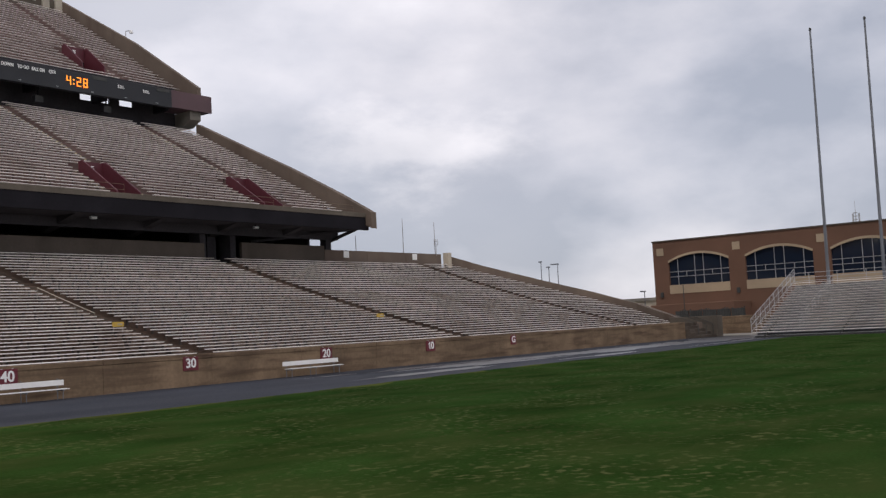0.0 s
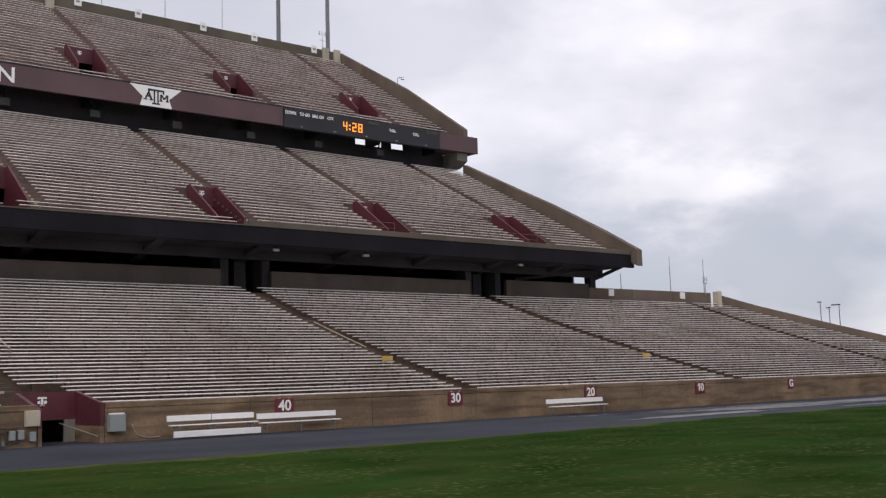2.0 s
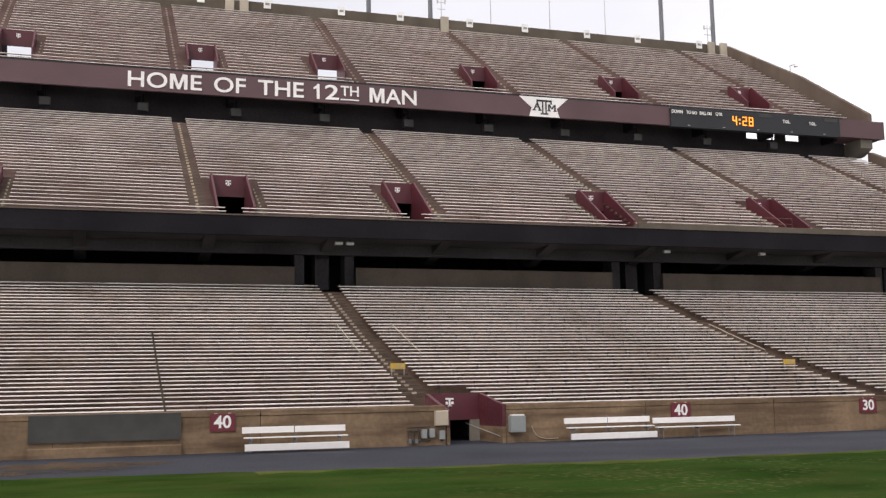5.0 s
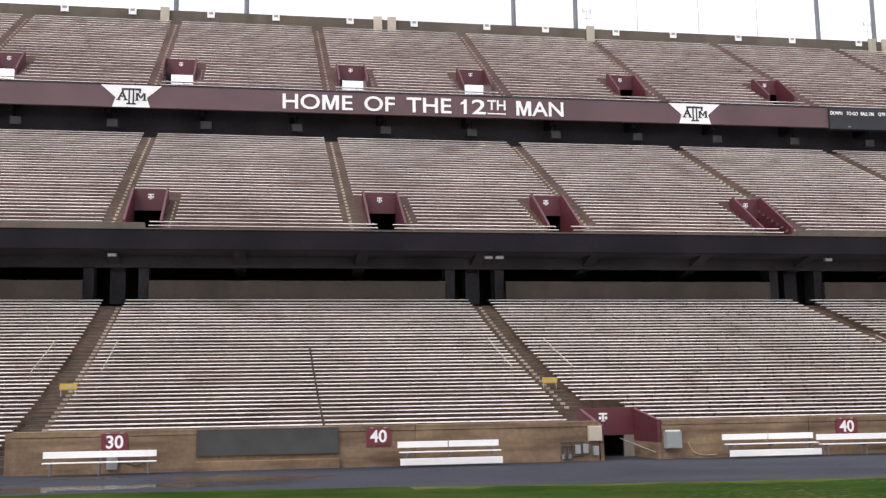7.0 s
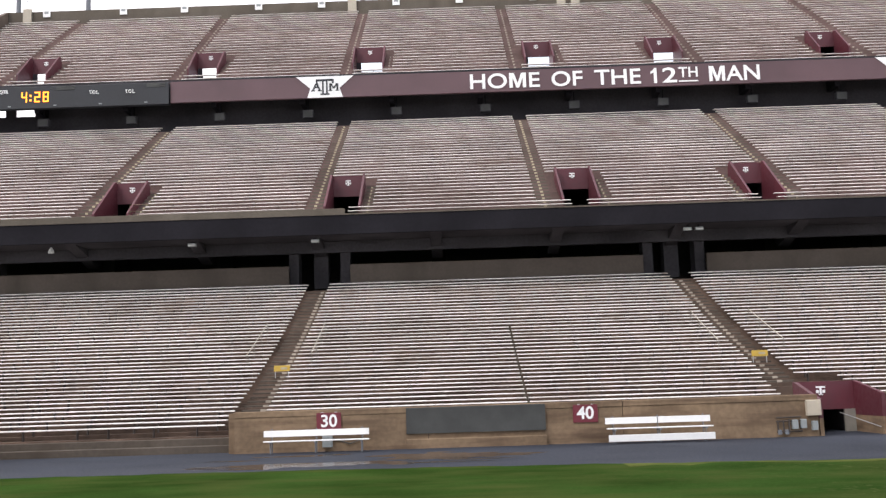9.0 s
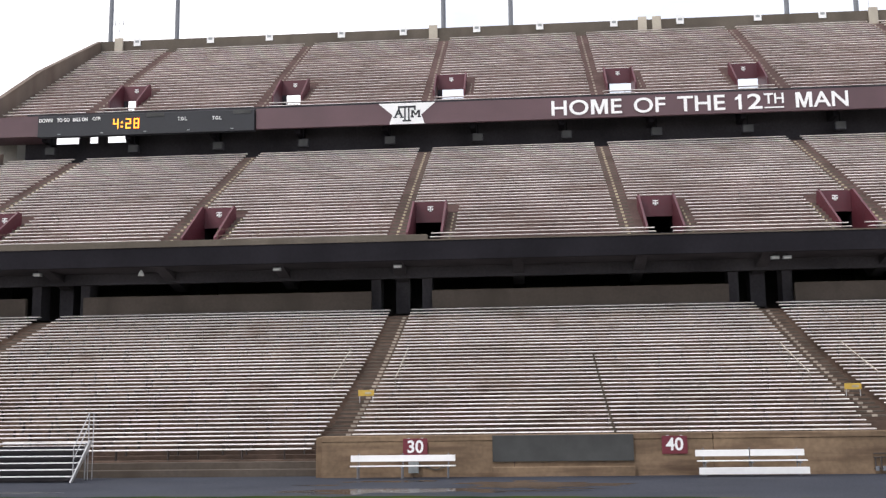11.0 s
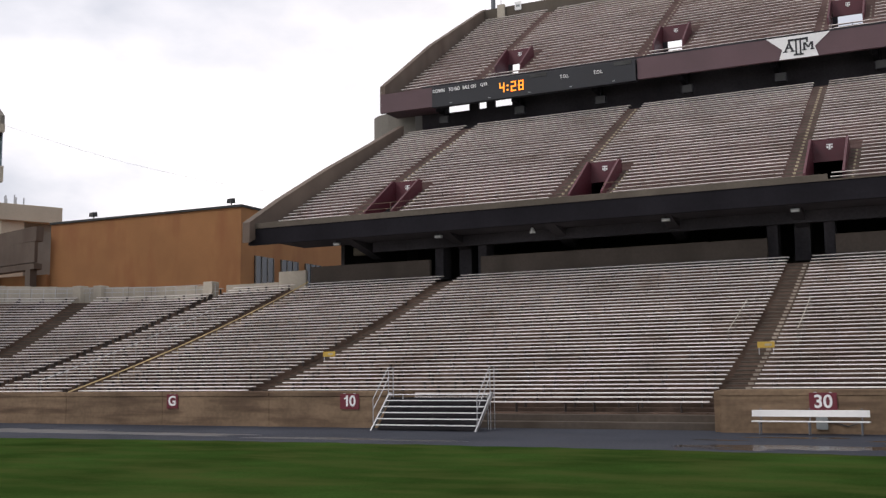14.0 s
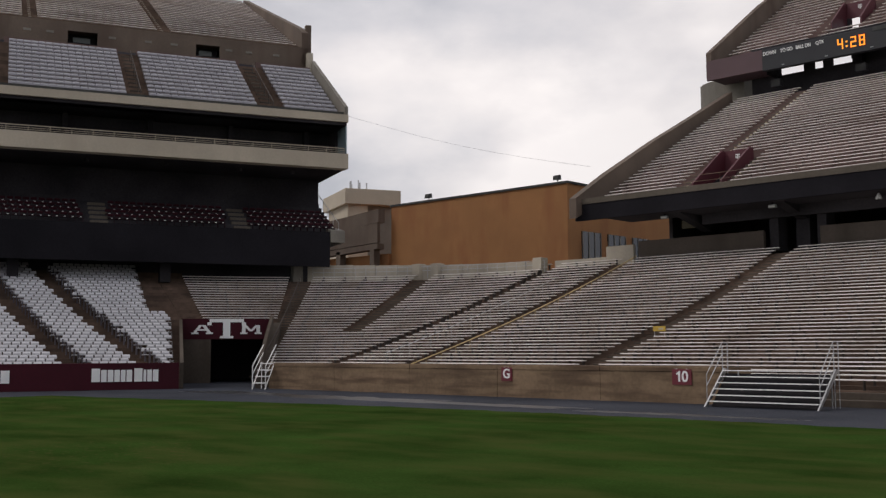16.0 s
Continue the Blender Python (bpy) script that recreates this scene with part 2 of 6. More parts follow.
def grass_material():
    """Mown turf: blotches of two greens, pale clover-like flecks and a few bare brown patches."""
    m = material("mown_grass", (0.0205, 0.0455, 0.0112), 0.95, vary=0.34, big=0.3, fine=22.0, bump=0.5, spec=0.0,
                 stain=(0.036, 0.052, 0.016), stain_at=0.55, stain_scale=(0.35, 0.7, 1.0))
    nt = m.node_tree
    N, L = nt.nodes.new, nt.links.new
    b = nt.nodes["Principled BSDF"]
    old = b.inputs["Base Color"].links[0].from_socket
    pos = N("ShaderNodeNewGeometry").outputs["Position"]

    def mask(scale, detail, lo, hi):
        n, r = N("ShaderNodeTexNoise"), N("ShaderNodeMapRange")
        n.inputs["Scale"].default_value, n.inputs["Detail"].default_value = scale, detail
        L(pos, n.inputs["Vector"])
        L(n.outputs["Fac"], r.inputs["Value"])
        r.inputs["From Min"].default_value, r.inputs["From Max"].default_value = lo, hi
        return r.outputs["Result"]

    def blend(fac, a, c):
        x = N("ShaderNodeMix")
        x.data_type = "RGBA"
        L(fac, x.inputs["Factor"])
        L(a, x.inputs["A"])
        x.inputs["B"].default_value = (*c, 1)
        return x.outputs["Result"]

    def times(a, c):
        x = N("ShaderNodeMath")
        x.operation = "MULTIPLY"
        L(a, x.inputs[0])
        L(c, x.inputs[1])
        return x.outputs[0]

    split, worn = N("ShaderNodeSeparateXYZ"), N("ShaderNodeMapRange")
    L(pos, split.inputs[0])
    L(split.outputs["X"], worn.inputs["Value"])
    for k, q in zip(("From Min", "From Max", "To Min", "To Max"), (-8.0, -1.0, 0.05, 1.0)):
        worn.inputs[k].default_value = q
    flecks = times(times(mask(5.2, 4, 0.54, 0.68), mask(0.35, 2, 0.40, 0.62)), worn.outputs["Result"])
    bare = times(mask(5.5, 5, 0.56, 0.68), mask(0.07, 3, 0.52, 0.68))
    # gain on the turf colour: paler and warmer from midfield westwards
    sep, ramp, gain = N("ShaderNodeSeparateXYZ"), N("ShaderNodeMapRange"), N("ShaderNodeMix")
    L(pos, sep.inputs[0])
    L(sep.outputs["X"], ramp.inputs["Value"])
    for k, q in zip(("From Min", "From Max", "To Min", "To Max"), (-13.0, 12.0, 1.0, 0.0)):
        ramp.inputs[k].default_value = q
    gain.data_type = "RGBA"
    L(ramp.outputs["Result"], gain.inputs["Factor"])
    gain.inputs["A"].default_value, gain.inputs["B"].default_value = (0.92, 0.96, 0.95, 1), (1.3, 1.18, 1.02, 1)
    col = blend(bare, blend(flecks, old, (0.086, 0.096, 0.040)), (0.060, 0.050, 0.024))
    tone = N("ShaderNodeMix")
    tone.data_type, tone.blend_type = "RGBA", "MULTIPLY"
    tone.inputs["Factor"].default_value = 1.0
    L(col, tone.inputs["A"])
    L(gain.outputs["Result"], tone.inputs["B"])
    L(tone.outputs["Result"], b.inputs["Base Color"])
    return m


GRASS = grass_material()
FRINGE = material("yellowed_grass", (0.078, 0.090, 0.026), 0.95, vary=0.3, big=0.6, fine=12.0, bump=0.5, spec=0.0, stain=(0.05, 0.075, 0.02), stain_at=0.56, stain_scale=(0.5, 1.5, 1.0))


def emitter(name, color, strength):
    m = bpy.data.materials.new(name)
    m.use_nodes = True
    b = m.node_tree.nodes["Principled BSDF"]
    b.inputs["Base Color"].default_value = (*color, 1)
    b.inputs["Emission Color"].default_value, b.inputs["Emission Strength"].default_value = (*color, 1), strength
    return m


def glass(name, color, rough=0.05):
    m = bpy.data.materials.new(name)
    m.use_nodes = True
    b = m.node_tree.nodes["Principled BSDF"]
    b.inputs["Base Color"].default_value, b.inputs["Roughness"].default_value = (*color, 1), rough
    b.inputs["Specular IOR Level"].default_value = 0.6
    return m


AMBER = emitter("amber_clock_lamps", (1.0, 0.36, 0.03), 1.1)
GLASS = glass("dark_window_glass", (0.012, 0.018, 0.032))
PALEGLASS = glass("pale_side_glass", (0.25, 0.33, 0.36), 0.1)
LAMPWHITE = emitter("flood_lens", (0.5, 0.5, 0.48), 0.02)


# ---------------------------------------------------------------- building tools
class Geo:
    """Collects boxes, prisms and tubes as one mesh."""

    def __init__(self):
        self.v, self.f = [], []

    def add(self, verts, faces):
        n = len(self.v)
        self.v += [tuple(p) for p in verts]
        self.f += [tuple(n + i for i in f) for f in faces]
        return self

    def box(self, x0, x1, y0, y1, z0, z1):
        return self.add([(x0, y0, z0), (x1, y0, z0), (x1, y1, z0), (x0, y1, z0), (x0, y0, z1), (x1, y0, z1), (x1, y1, z1), (x0, y1, z1)],
                        [(0, 3, 2, 1), (4, 5, 6, 7), (0, 1, 5, 4), (1, 2, 6, 5), (2, 3, 7, 6), (3, 0, 4, 7)])

    def slab(self, x0, x1, y0, y1, z0, z1, c=0.02):
        """A box with chamfered upper edges."""
        a = [(x0, y0, z0), (x1, y0, z0), (x1, y1, z0), (x0, y1, z0)]
        b = [(p[0], p[1], z1 - c) for p in a]
        t = [(x0 + c, y0 + c, z1), (x1 - c, y0 + c, z1), (x1 - c, y1 - c, z1), (x0 + c, y1 - c, z1)]
        return self.add(a + b + t, [(0, 3, 2, 1), (8, 9, 10, 11)] + [(i, (i + 1) % 4, (i + 1) % 4 + 4, i + 4) for i in range(4)]
                        + [(i + 4, (i + 1) % 4 + 4, (i + 1) % 4 + 8, i + 8) for i in range(4)])

    def prism(self, profile, x0, x1):
        """A closed (y, z) outline, drawn along x."""
        n = len(profile)
        v = [(x0, y, z) for y, z in profile] + [(x1, y, z) for y, z in profile]
        return self.add(v, [tuple(range(n))[::-1], tuple(range(n, 2 * n))] + [(i, (i + 1) % n, n + (i + 1) % n, n + i) for i in range(n)])

    def tower(self, plan, z0, z1):
        """A closed (x, y) outline, drawn upwards."""
        n = len(plan)
        v = [(x, y, z0) for x, y in plan] + [(x, y, z1) for x, y in plan]
        return self.add(v, [tuple(range(n))[::-1], tuple(range(n, 2 * n))] + [(i, (i + 1) % n, n + (i + 1) % n, n + i) for i in range(n)])

    def hexa(self, lower, upper):
        """Two quads, one above the other."""
        return self.add(list(lower) + list(upper), [(3, 2, 1, 0), (4, 5, 6, 7)] + [(i, (i + 1) % 4, (i + 1) % 4 + 4, i + 4) for i in range(4)])

    def tube(self, a, b, r0, r1=None, n=8):
        a, b = Vector(a), Vector(b)
        r1 = r0 if r1 is None else r1
        w = (b - a).normalized()
        u = w.orthogonal().normalized()
        q = w.cross(u)
        ring = [u * math.cos(2 * math.pi * i / n) + q * math.sin(2 * math.pi * i / n) for i in range(n)]
        return self.add([a + p * r0 for p in ring] + [b + p * r1 for p in ring],
                        [tuple(range(n))[::-1], tuple(range(n, 2 * n))] + [(i, (i + 1) % n, n + (i + 1) % n, n + i) for i in range(n)])

    def pipe(self, pts, r, n=6):
        """A tube bent through several points."""
        pts = [Vector(p) for p in pts]
        v = []
        for i, p in enumerate(pts):
            w = (pts[min(i + 1, len(pts) - 1)] - pts[max(i - 1, 0)]).normalized()
            u = w.cross(Vector((0, 0, 1)))
            u = u.normalized() if u.length > 0.01 else Vector((1, 0, 0))
            q = w.cross(u)
            v += [p + (u * math.cos(2 * math.pi * j / n) + q * math.sin(2 * math.pi * j / n)) * r for j in range(n)]
        f = [tuple(range(n))[::-1], tuple(range(len(v) - n, len(v)))]
        for i in range(len(pts) - 1):
            f += [(i * n + j, i * n + (j + 1) % n, i * n + n + (j + 1) % n, i * n + n + j) for j in range(n)]
        return self.add(v, f)

    def moved(self, m):
        self.v = [tuple(m @ Vector(p)) for p in self.v]
        return self

    def mesh(self, name, mat):
        me = bpy.data.meshes.new(name)
        me.from_pydata(self.v, [], self.f)
        bm = bmesh.new()
        bm.from_mesh(me)
        bmesh.ops.recalc_face_normals(bm, faces=bm.faces)
        bm.to_mesh(me)
        bm.free()
        me.materials.append(mat)
        return me


def part(name, geo, mat, parent=None, label="", kind=""):
    """One mesh object, under a thing or a part."""
    ob = new(name, geo if isinstance(geo, bpy.types.Mesh) else geo.mesh(name, mat))
    if parent is not None:
        ob.parent = parent
    return tagged(ob, label=label, kind=kind)


def thing(name, label, category, group="", kind="", at=None):
    ob = new(name)
    ob.empty_display_size = 0.3
    if at is not None:
        ob.matrix_basis = at
    return tagged(ob, label, category, group, kind)


def text_mesh(word, height, depth, mat, name="letters", bold=0.016):
    """Flat-extruded lettering in Blender's own font, lying in the local xz plane, centred, facing -y."""
    cu = bpy.data.curves.new(name, "FONT")
    cu.body, cu.size, cu.extrude, cu.align_x, cu.align_y = word, height * 1.4, depth / 2, "CENTER", "CENTER"
    cu.resolution_u = 6
    cu.offset = height * bold
    tmp = bpy.data.objects.new(name, cu)
    scene.collection.objects.link(tmp)
    me = bpy.data.meshes.new_from_object(tmp.evaluated_get(bpy.context.evaluated_depsgraph_get()))
    bpy.data.objects.remove(tmp)
    bpy.data.curves.remove(cu)
    me.transform(pose(0, 0, 0, 90))
    me.materials.clear()
    me.materials.append(mat)
    return me


# ---------------------------------------------------------------- plan of the rows
LOW_N, LOW_T = 40, 0.605
MID_N, MID_T = 34, 0.64
TOP_N, TOP_T = 27, 0.815
LOW_AISLES = [(-62.6, -62.6), (-56.0, -56.0), (-44.1, -44.1), (-21.9, -21.9), (0.0, 0.0), (22.8, 21.7), (46.2, 43.1), (72.4, 69.4)]  # x at the foot and at the top
AISLES = [-51.7, -36.7, -22.2, -7.85, 7.55, 22.0, 36.45, 51.3]
END = 59.0


def low_z(y):
    return 0.58 + 0.258 * (y - 2) + 0.0027 * (y - 2) ** 2


def low_row(k):
    y = 2.0 + LOW_T * k
    return y, low_z(y)


def mid_row(k):
    y = 25.14 + MID_T * k
    return y, 12.35 + 0.523 * (y - 24.7)


def top_row(k):
    y = 47.25 + TOP_T * k
    return y, 27.33 + 0.637 * (y - 46.6)


def steps(row, k0, k1, tread, under):
    """The outline of rows k0..k1 with a sloping underside."""
    pts = []
    for k in range(k0, k1 + 1):
        y, z = row(k)
        pts += [(y, row(k - 1)[1] if k > k0 else z - under), (y, z)]
    y, z = row(k1)
    pts += [(y + tread, z), (y + tread, z - under)]
    return pts


# ---------------------------------------------------------------- ground
def make_ground():
    g = Geo()
    g.box(-700, 700, -700, 700, -0.6, -0.30)
    part("ground", g, GREYC, None, "bare grey ground reaching to the horizon", "structure")
    g = Geo()
    g.box(-120, 120, -140, 120, -0.29, -0.004)
    part("asphalt_track", g, ASPHALT, None, "wet dark asphalt strip beside the field", "structure")
    # The grass edge follows the old track: far from the wall at midfield, nearer at the goal lines.
    px = [-64, -56, -46, -34, -20, -10, -4, 6, 15, 22, 31, 40, 50, 60, 66]
    py = [-13.0, -11.6, -9.6, -8.7, -8.9, -10.0, -11.4, -12.0, -11.8, -11.2, -10.9, -11.4, -12.0, -12.0, -12.0]
    xs = np.linspace(-64, 66.2, 180)
    base = np.interp(xs, px, py)
    base = np.convolve(np.pad(base, 6, mode="edge"), np.ones(13) / 13, mode="valid")
    edge = [(float(x), float(y) + 0.10 * math.sin(x * 1.7) + 0.07 * math.sin(x * 4.3 + 1)) for x, y in zip(xs, base)]
    g = Geo()
    top, low = [(x, y, 0.03) for x, y in edge], [(x, -110, 0.03) for x, y in edge]
    n = len(edge)
    g.add(top + low, [(i, i + n, i + n + 1, i + 1) for i in range(n - 1)])
    g.add([(x, y, 0.03) for x, y in edge] + [(x, y - 0.02, -0.006) for x, y in edge], [(i, i + 1, i + n + 1, i + n) for i in range(n - 1)])
    part("grass_field", g, GRASS, None, "mown green grass playing field, worn and yellowed in patches", "structure")
    g = Geo()
    edge = [p for p in edge if -10 < p[0] < 32]
    n = len(edge)
    a = [(x, y - 0.01, 0.034) for x, y in edge]
    c = [(x, y - 0.012 - max(0, 0.6 + 1.3 * noise.noise(Vector((x * 0.5, 1.3, 0))) + 0.5 * noise.noise(Vector((x * 1.9, 4.3, 0)))), 0.034) for x, y in edge]
    g.add(a + c, [(i, i + n, i + n + 1, i + 1) for i in range(n - 1)])
    part("grass_fringe", g, FRINGE, None, "yellowed ragged edge of the grass", "structure")
    # standing water on the track
    rnd = random.Random(5)
    pools = [(38, -4.6, 7.0, 1.2), (51, -5.0, 8.0, 2.0), (64, -5.6, 9.0, 2.6), (77, -6.0, 8.0, 4.0), (-50, -5.2, 6.0, 1.2), (-42, -5.6, 5.0, 0.7), (-60, -4.6, 4.0, 1.3), (-33, -6.4, 4.0, 0.5), (-14.0, -4.6, 2.6, 1.6), (-18.0, -6.6, 2.8, 0.8)]
    pools += [(-21 + 9 * rnd.random(), -8.0 + 6.0 * rnd.random(), 0.5 + 1.1 * rnd.random(), 0.15 + 0.35 * rnd.random()) for _ in range(14)]
    pools += [(22 + 52 * rnd.random(), -10.2 + 8.0 * rnd.random(), 1.5 + 4.0 * rnd.random(), 0.12 + 0.4 * rnd.random()) for _ in range(26)]
    for i, (x, y, rx, ry) in enumerate(pools):
        n = 72
        pts = []
        for j in range(n):
            q = 2 * math.pi * j / n
            d = Vector((math.cos(q), math.sin(q), 0))
            r = 1 + 0.5 * noise.noise(d * 1.5 + Vector((i * 7, 0, 0.5))) + 0.35 * noise.noise(d * 4.5 + Vector((0, i * 3, 2))) + 0.15 * noise.noise(d * 11 + Vector((i, i, 5)))
            pts.append((x + rx * r * d.x, y + ry * r * d.y))
        g = Geo()
        z = -0.0032 + 0.0001 * i
        g.add([(x, y, z)] + [(px, py, z) for px, py in pts], [(0, 1 + j, 1 + (j + 1) % n) for j in range(n)])
        p = part("puddle", g, WATER if x > 20 or x < -30 else STILL, None)
        tagged(p, "shallow puddle of rain on the asphalt track", "puddle", "puddles on the track")


WATER = glass("rain_water", (0.022, 0.023, 0.027), 0.30)
STILL = glass("still_rain_water", (0.022, 0.022, 0.026), 0.12)
make_ground()


# ---------------------------------------------------------------- the long stand
def bench_mesh(length, name="bench", deep=0.25, thick=0.044):
    g = Geo()
    g.slab(0, length, -deep / 2, deep / 2, -thick, 0, 0.012)
    return g.mesh(name, BENCH)


def leg_geo(g, x0, x1, y, z, gap, rnd, front=0.10):
    n = max(2, int((x1 - x0) / gap))
    for i in range(n):
        x = x0 + (x1 - x0) * (i + 0.5) / n + rnd.uniform(-0.45, 0.45)
        g.box(x - 0.016, x + 0.016, y - front, y + 0.10, z, z + 0.365)


def make_deck(name, label, row, n, tread, spans, under, vom_rows, voms, seat_y=0.33, mat=CONCRETE, front=None, spans_of=None):
    """A stepped concrete tier. spans: (x0, x1) of each block of benches; voms: (x0, x1) of the openings through rows vom_rows."""
    rnd = random.Random(len(name))
    deck = thing(name, label, "grandstand")
    lo, hi = spans[0][0], spans[-1][1]
    cuts = sorted({lo, hi, *[x for v in voms for x in v]})
    for a, b in zip(cuts, cuts[1:]):
        g = Geo()
        opening = any(v[0] <= a and b <= v[1] for v in voms)
        if opening:
            if vom_rows[0] > 0:
                g.prism(steps(row, 0, vom_rows[0] - 1, tread, under), a, b)
            g.prism(steps(row, vom_rows[1] + 1, n - 1, tread, under), a, b)
        else:
            g.prism(steps(row, 0, n - 1, tread, under), a, b)
        part("stepped_slab", g, mat, deck)
    legs = Geo()
    meshes = {}
    for k in range(n):
        y, z = row(k)
        blocks = list(front) if front and k < 2 else []
        for s0, s1 in spans_of(y) if spans_of else spans:
            pieces = [(s0, s1)]
            if front and k < 2:
                outer = [(s0, min(s1, front[0][0] - 2.5)), (max(s0, front[-1][1] + 2.0), s1)] if k else []
                pieces = [q for q in outer if q[1] - q[0] > 0.5]
            if vom_rows and vom_rows[0] <= k <= vom_rows[1] + 1:
                for v in voms:
                    out = []
                    for a, b in pieces:
                        if a < v[1] and b > v[0]:
                            out += [(a, min(b, v[0] - (0.1 if v[0] < 0 else 0.75))), (max(a, v[1] + (0.75 if v[0] < 0 else 0.1)), b)]
                        else:
                            out.append((a, b))
                    pieces = [q for q in out if q[1] - q[0] > 0.5]
            blocks += pieces
        for a, b in blocks:
            key = round(b - a, 2)
            if key not in meshes:
                meshes[key] = bench_mesh(b - a)
            ob = part("bench", meshes[key], BENCH, deck)
            ob.location = (a, y + seat_y, z + 0.42 + rnd.uniform(-0.008, 0.008))
            leg_geo(legs, a, b, y + seat_y, z, *((1.5, rnd) if mat is CONCRETE else (2.4, rnd, 0.0)))
    part("bench_bracketing", legs, LEG, deck, "dark metal bench brackets", "stuff")
    return deck


def spans_between(lo, hi, aisles, half):
    edges = [lo] + [q for a in aisles for q in (a - half, a + half)] + [hi]
    return [(edges[i], edges[i + 1]) for i in range(0, len(edges), 2)]


_step_meshes = {}


def aisle_steps(deck, row, n, tread, x, half, mat, first=0, body=AISLEC):
    """Half-height steps up an aisle, with pale worn nosings."""
    q = Geo()
    off = 0.28 if callable(x) and x(2.0) < -10 else 0.0
    for k in range(first, n - 1):
        (y, z), (y2, z2) = row(k), row(k + 1)
        rise = round((z2 - z) / 2, 2)
        key = (half, tread, rise, body.name)
        if key not in _step_meshes:
            _step_meshes[key] = Geo().slab(-half * 1.02, half * 1.02, -tread * 0.48, -0.003, 0.003, rise, 0.02).mesh("step", body)
        px = x(y2) if callable(x) else x
        ob = part("step", _step_meshes[key], body, deck)
        ob.location = (px, y2, z)
        q.box(px + off - half * 0.18, px + off + half * 0.18, y2 - tread * 0.48 - 0.006, y2 - tread * 0.48 + 0.07, z + rise - 0.12, z + rise + 0.006)
    part("step_marking", q, mat, deck, "worn pale step markings", "stuff")


def make_emblem(parent, x, y, z, size, mat=WHITE):
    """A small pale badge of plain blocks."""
    g = Geo()
    for a, b, c, d in ((-0.5, 0.5, 0.30, 0.5), (-0.12, 0.12, -0.5, 0.3), (-0.24, 0.24, -0.5, -0.38), (-0.5, -0.2, -0.25, 0.08), (0.2, 0.5, -0.25, 0.08)):
        g.box(x + a * size, x + b * size, y - 0.02, y, z + c * size, z + d * size)
    return part("badge", g, mat, parent, "small white badge")


def make_vomitory(deck, x0, x1, row, k0, k1, tread, wall, floor_drop, sill, dark):
    """A maroon-walled opening through the rows k0..k1."""
    (ya, za), (yb, zb) = row(k0), row(k1 + 1)
    v = thing("vomitory", "", "")
    v.parent = deck
    t = 0.14
    floor = za - floor_drop
    near = ya + (0.7 if k0 else 1.12)
    for a, name in ((x0, "side_wall"), (x1 - t, "side_wall")):
        g = Geo()
        g.prism([(near, floor - 0.1), (yb, floor - 0.1), (yb, zb + wall), (yb - 0.5, zb + wall), (near, za + 0.37 + wall * 0.75)], a, a + t)
        part(name, g, MAROON, v)
    g = Geo()
    g.box(x0 + t, x1 - t, yb - 0.12, yb + 0.02, sill, zb + wall - 0.01)
    part("header_panel", g, MAROON, v)
    # landing coloured dark, so that the opening reads as unlit
    g = Geo()
    g.box(x0 + t, x1 - t, ya - 0.15, yb + 5.2, floor - 0.25, floor - 0.1)
    part("landing", g, DARK, v)
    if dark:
        # passage walls and ceiling, their dark colour standing for the missing light
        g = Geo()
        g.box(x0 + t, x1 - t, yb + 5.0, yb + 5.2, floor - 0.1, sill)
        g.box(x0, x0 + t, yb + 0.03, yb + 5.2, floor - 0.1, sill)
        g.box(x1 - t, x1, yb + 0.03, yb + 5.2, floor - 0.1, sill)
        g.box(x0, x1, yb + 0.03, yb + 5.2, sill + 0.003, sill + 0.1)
        part("passage", g, DARK, v, "passage behind the opening, coloured dark for shade")
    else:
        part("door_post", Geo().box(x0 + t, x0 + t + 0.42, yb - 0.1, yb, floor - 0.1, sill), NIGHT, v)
    make_emblem(v, (x0 + x1) / 2, yb - 0.122, zb + wall - 0.5, 0.36)
    return v


def aisle_x(pair):
    """The line of an aisle that fans out a little from the field."""
    return lambda y: pair[0] + (pair[1] - pair[0]) * (y - 2.0) / 24.0


def east_end(y):
    """The bowed right end of the lower tier."""
    return float(np.interp(y, (0.0, 4.0, 9.0, 14.0, 20.0, 26.5), (76.4, 80.0, 82.6, 82.0, 78.6, 74.2)))


def low_spans(y):
    return spans_between(-63.0, round(east_end(y), 2), [round(aisle_x(p)(y), 2) for p in LOW_AISLES], 0.65)


lower = make_deck("lower_stand", "brown weathered concrete lower tier with aluminium benches", low_row, LOW_N, LOW_T,
                  [(-63.0, 74.0)], 0.5, (0, 6), [(-0.84, 1.54)], spans_of=low_spans)
for a in LOW_AISLES:
    aisle_steps(lower, low_row, LOW_N, LOW_T, aisle_x(a), 0.6, STEPC if abs(a[0]) < 30 else GREYC, 8 if a[0] == 0 else 2)


SP = spans_between(-58.1, 58.1, AISLES, 0.55)
TOP_SP = spans_between(-59.7, 58.1, AISLES, 0.55)
FRONT = [(-20.0, -6.3), (-5.3, 5.2), (6.2, 20.5)]      # the first two rows of the middle tier run on across the aisles
MID_VOMS = [(-51.1, -48.8), (-36.0, -33.7), (-21.6, -19.3), (-6.8, -4.4), (4.75, 7.05), (19.45, 21.7), (33.8, 36.0), (48.6, 50.85)]
TOP_VOMS = [(-51.1, -48.4), (-36.2, -33.5), (-21.9, -19.1), (-6.9, -4.3), (4.1, 6.8), (18.5, 21.2), (33.1, 35.8), (47.9, 50.6)]
middle = make_deck("middle_stand", "brown weathered concrete middle tier with aluminium benches", mid_row, MID_N, MID_T, SP, 0.55, (0, 8), MID_VOMS, mat=TIERC, front=FRONT)
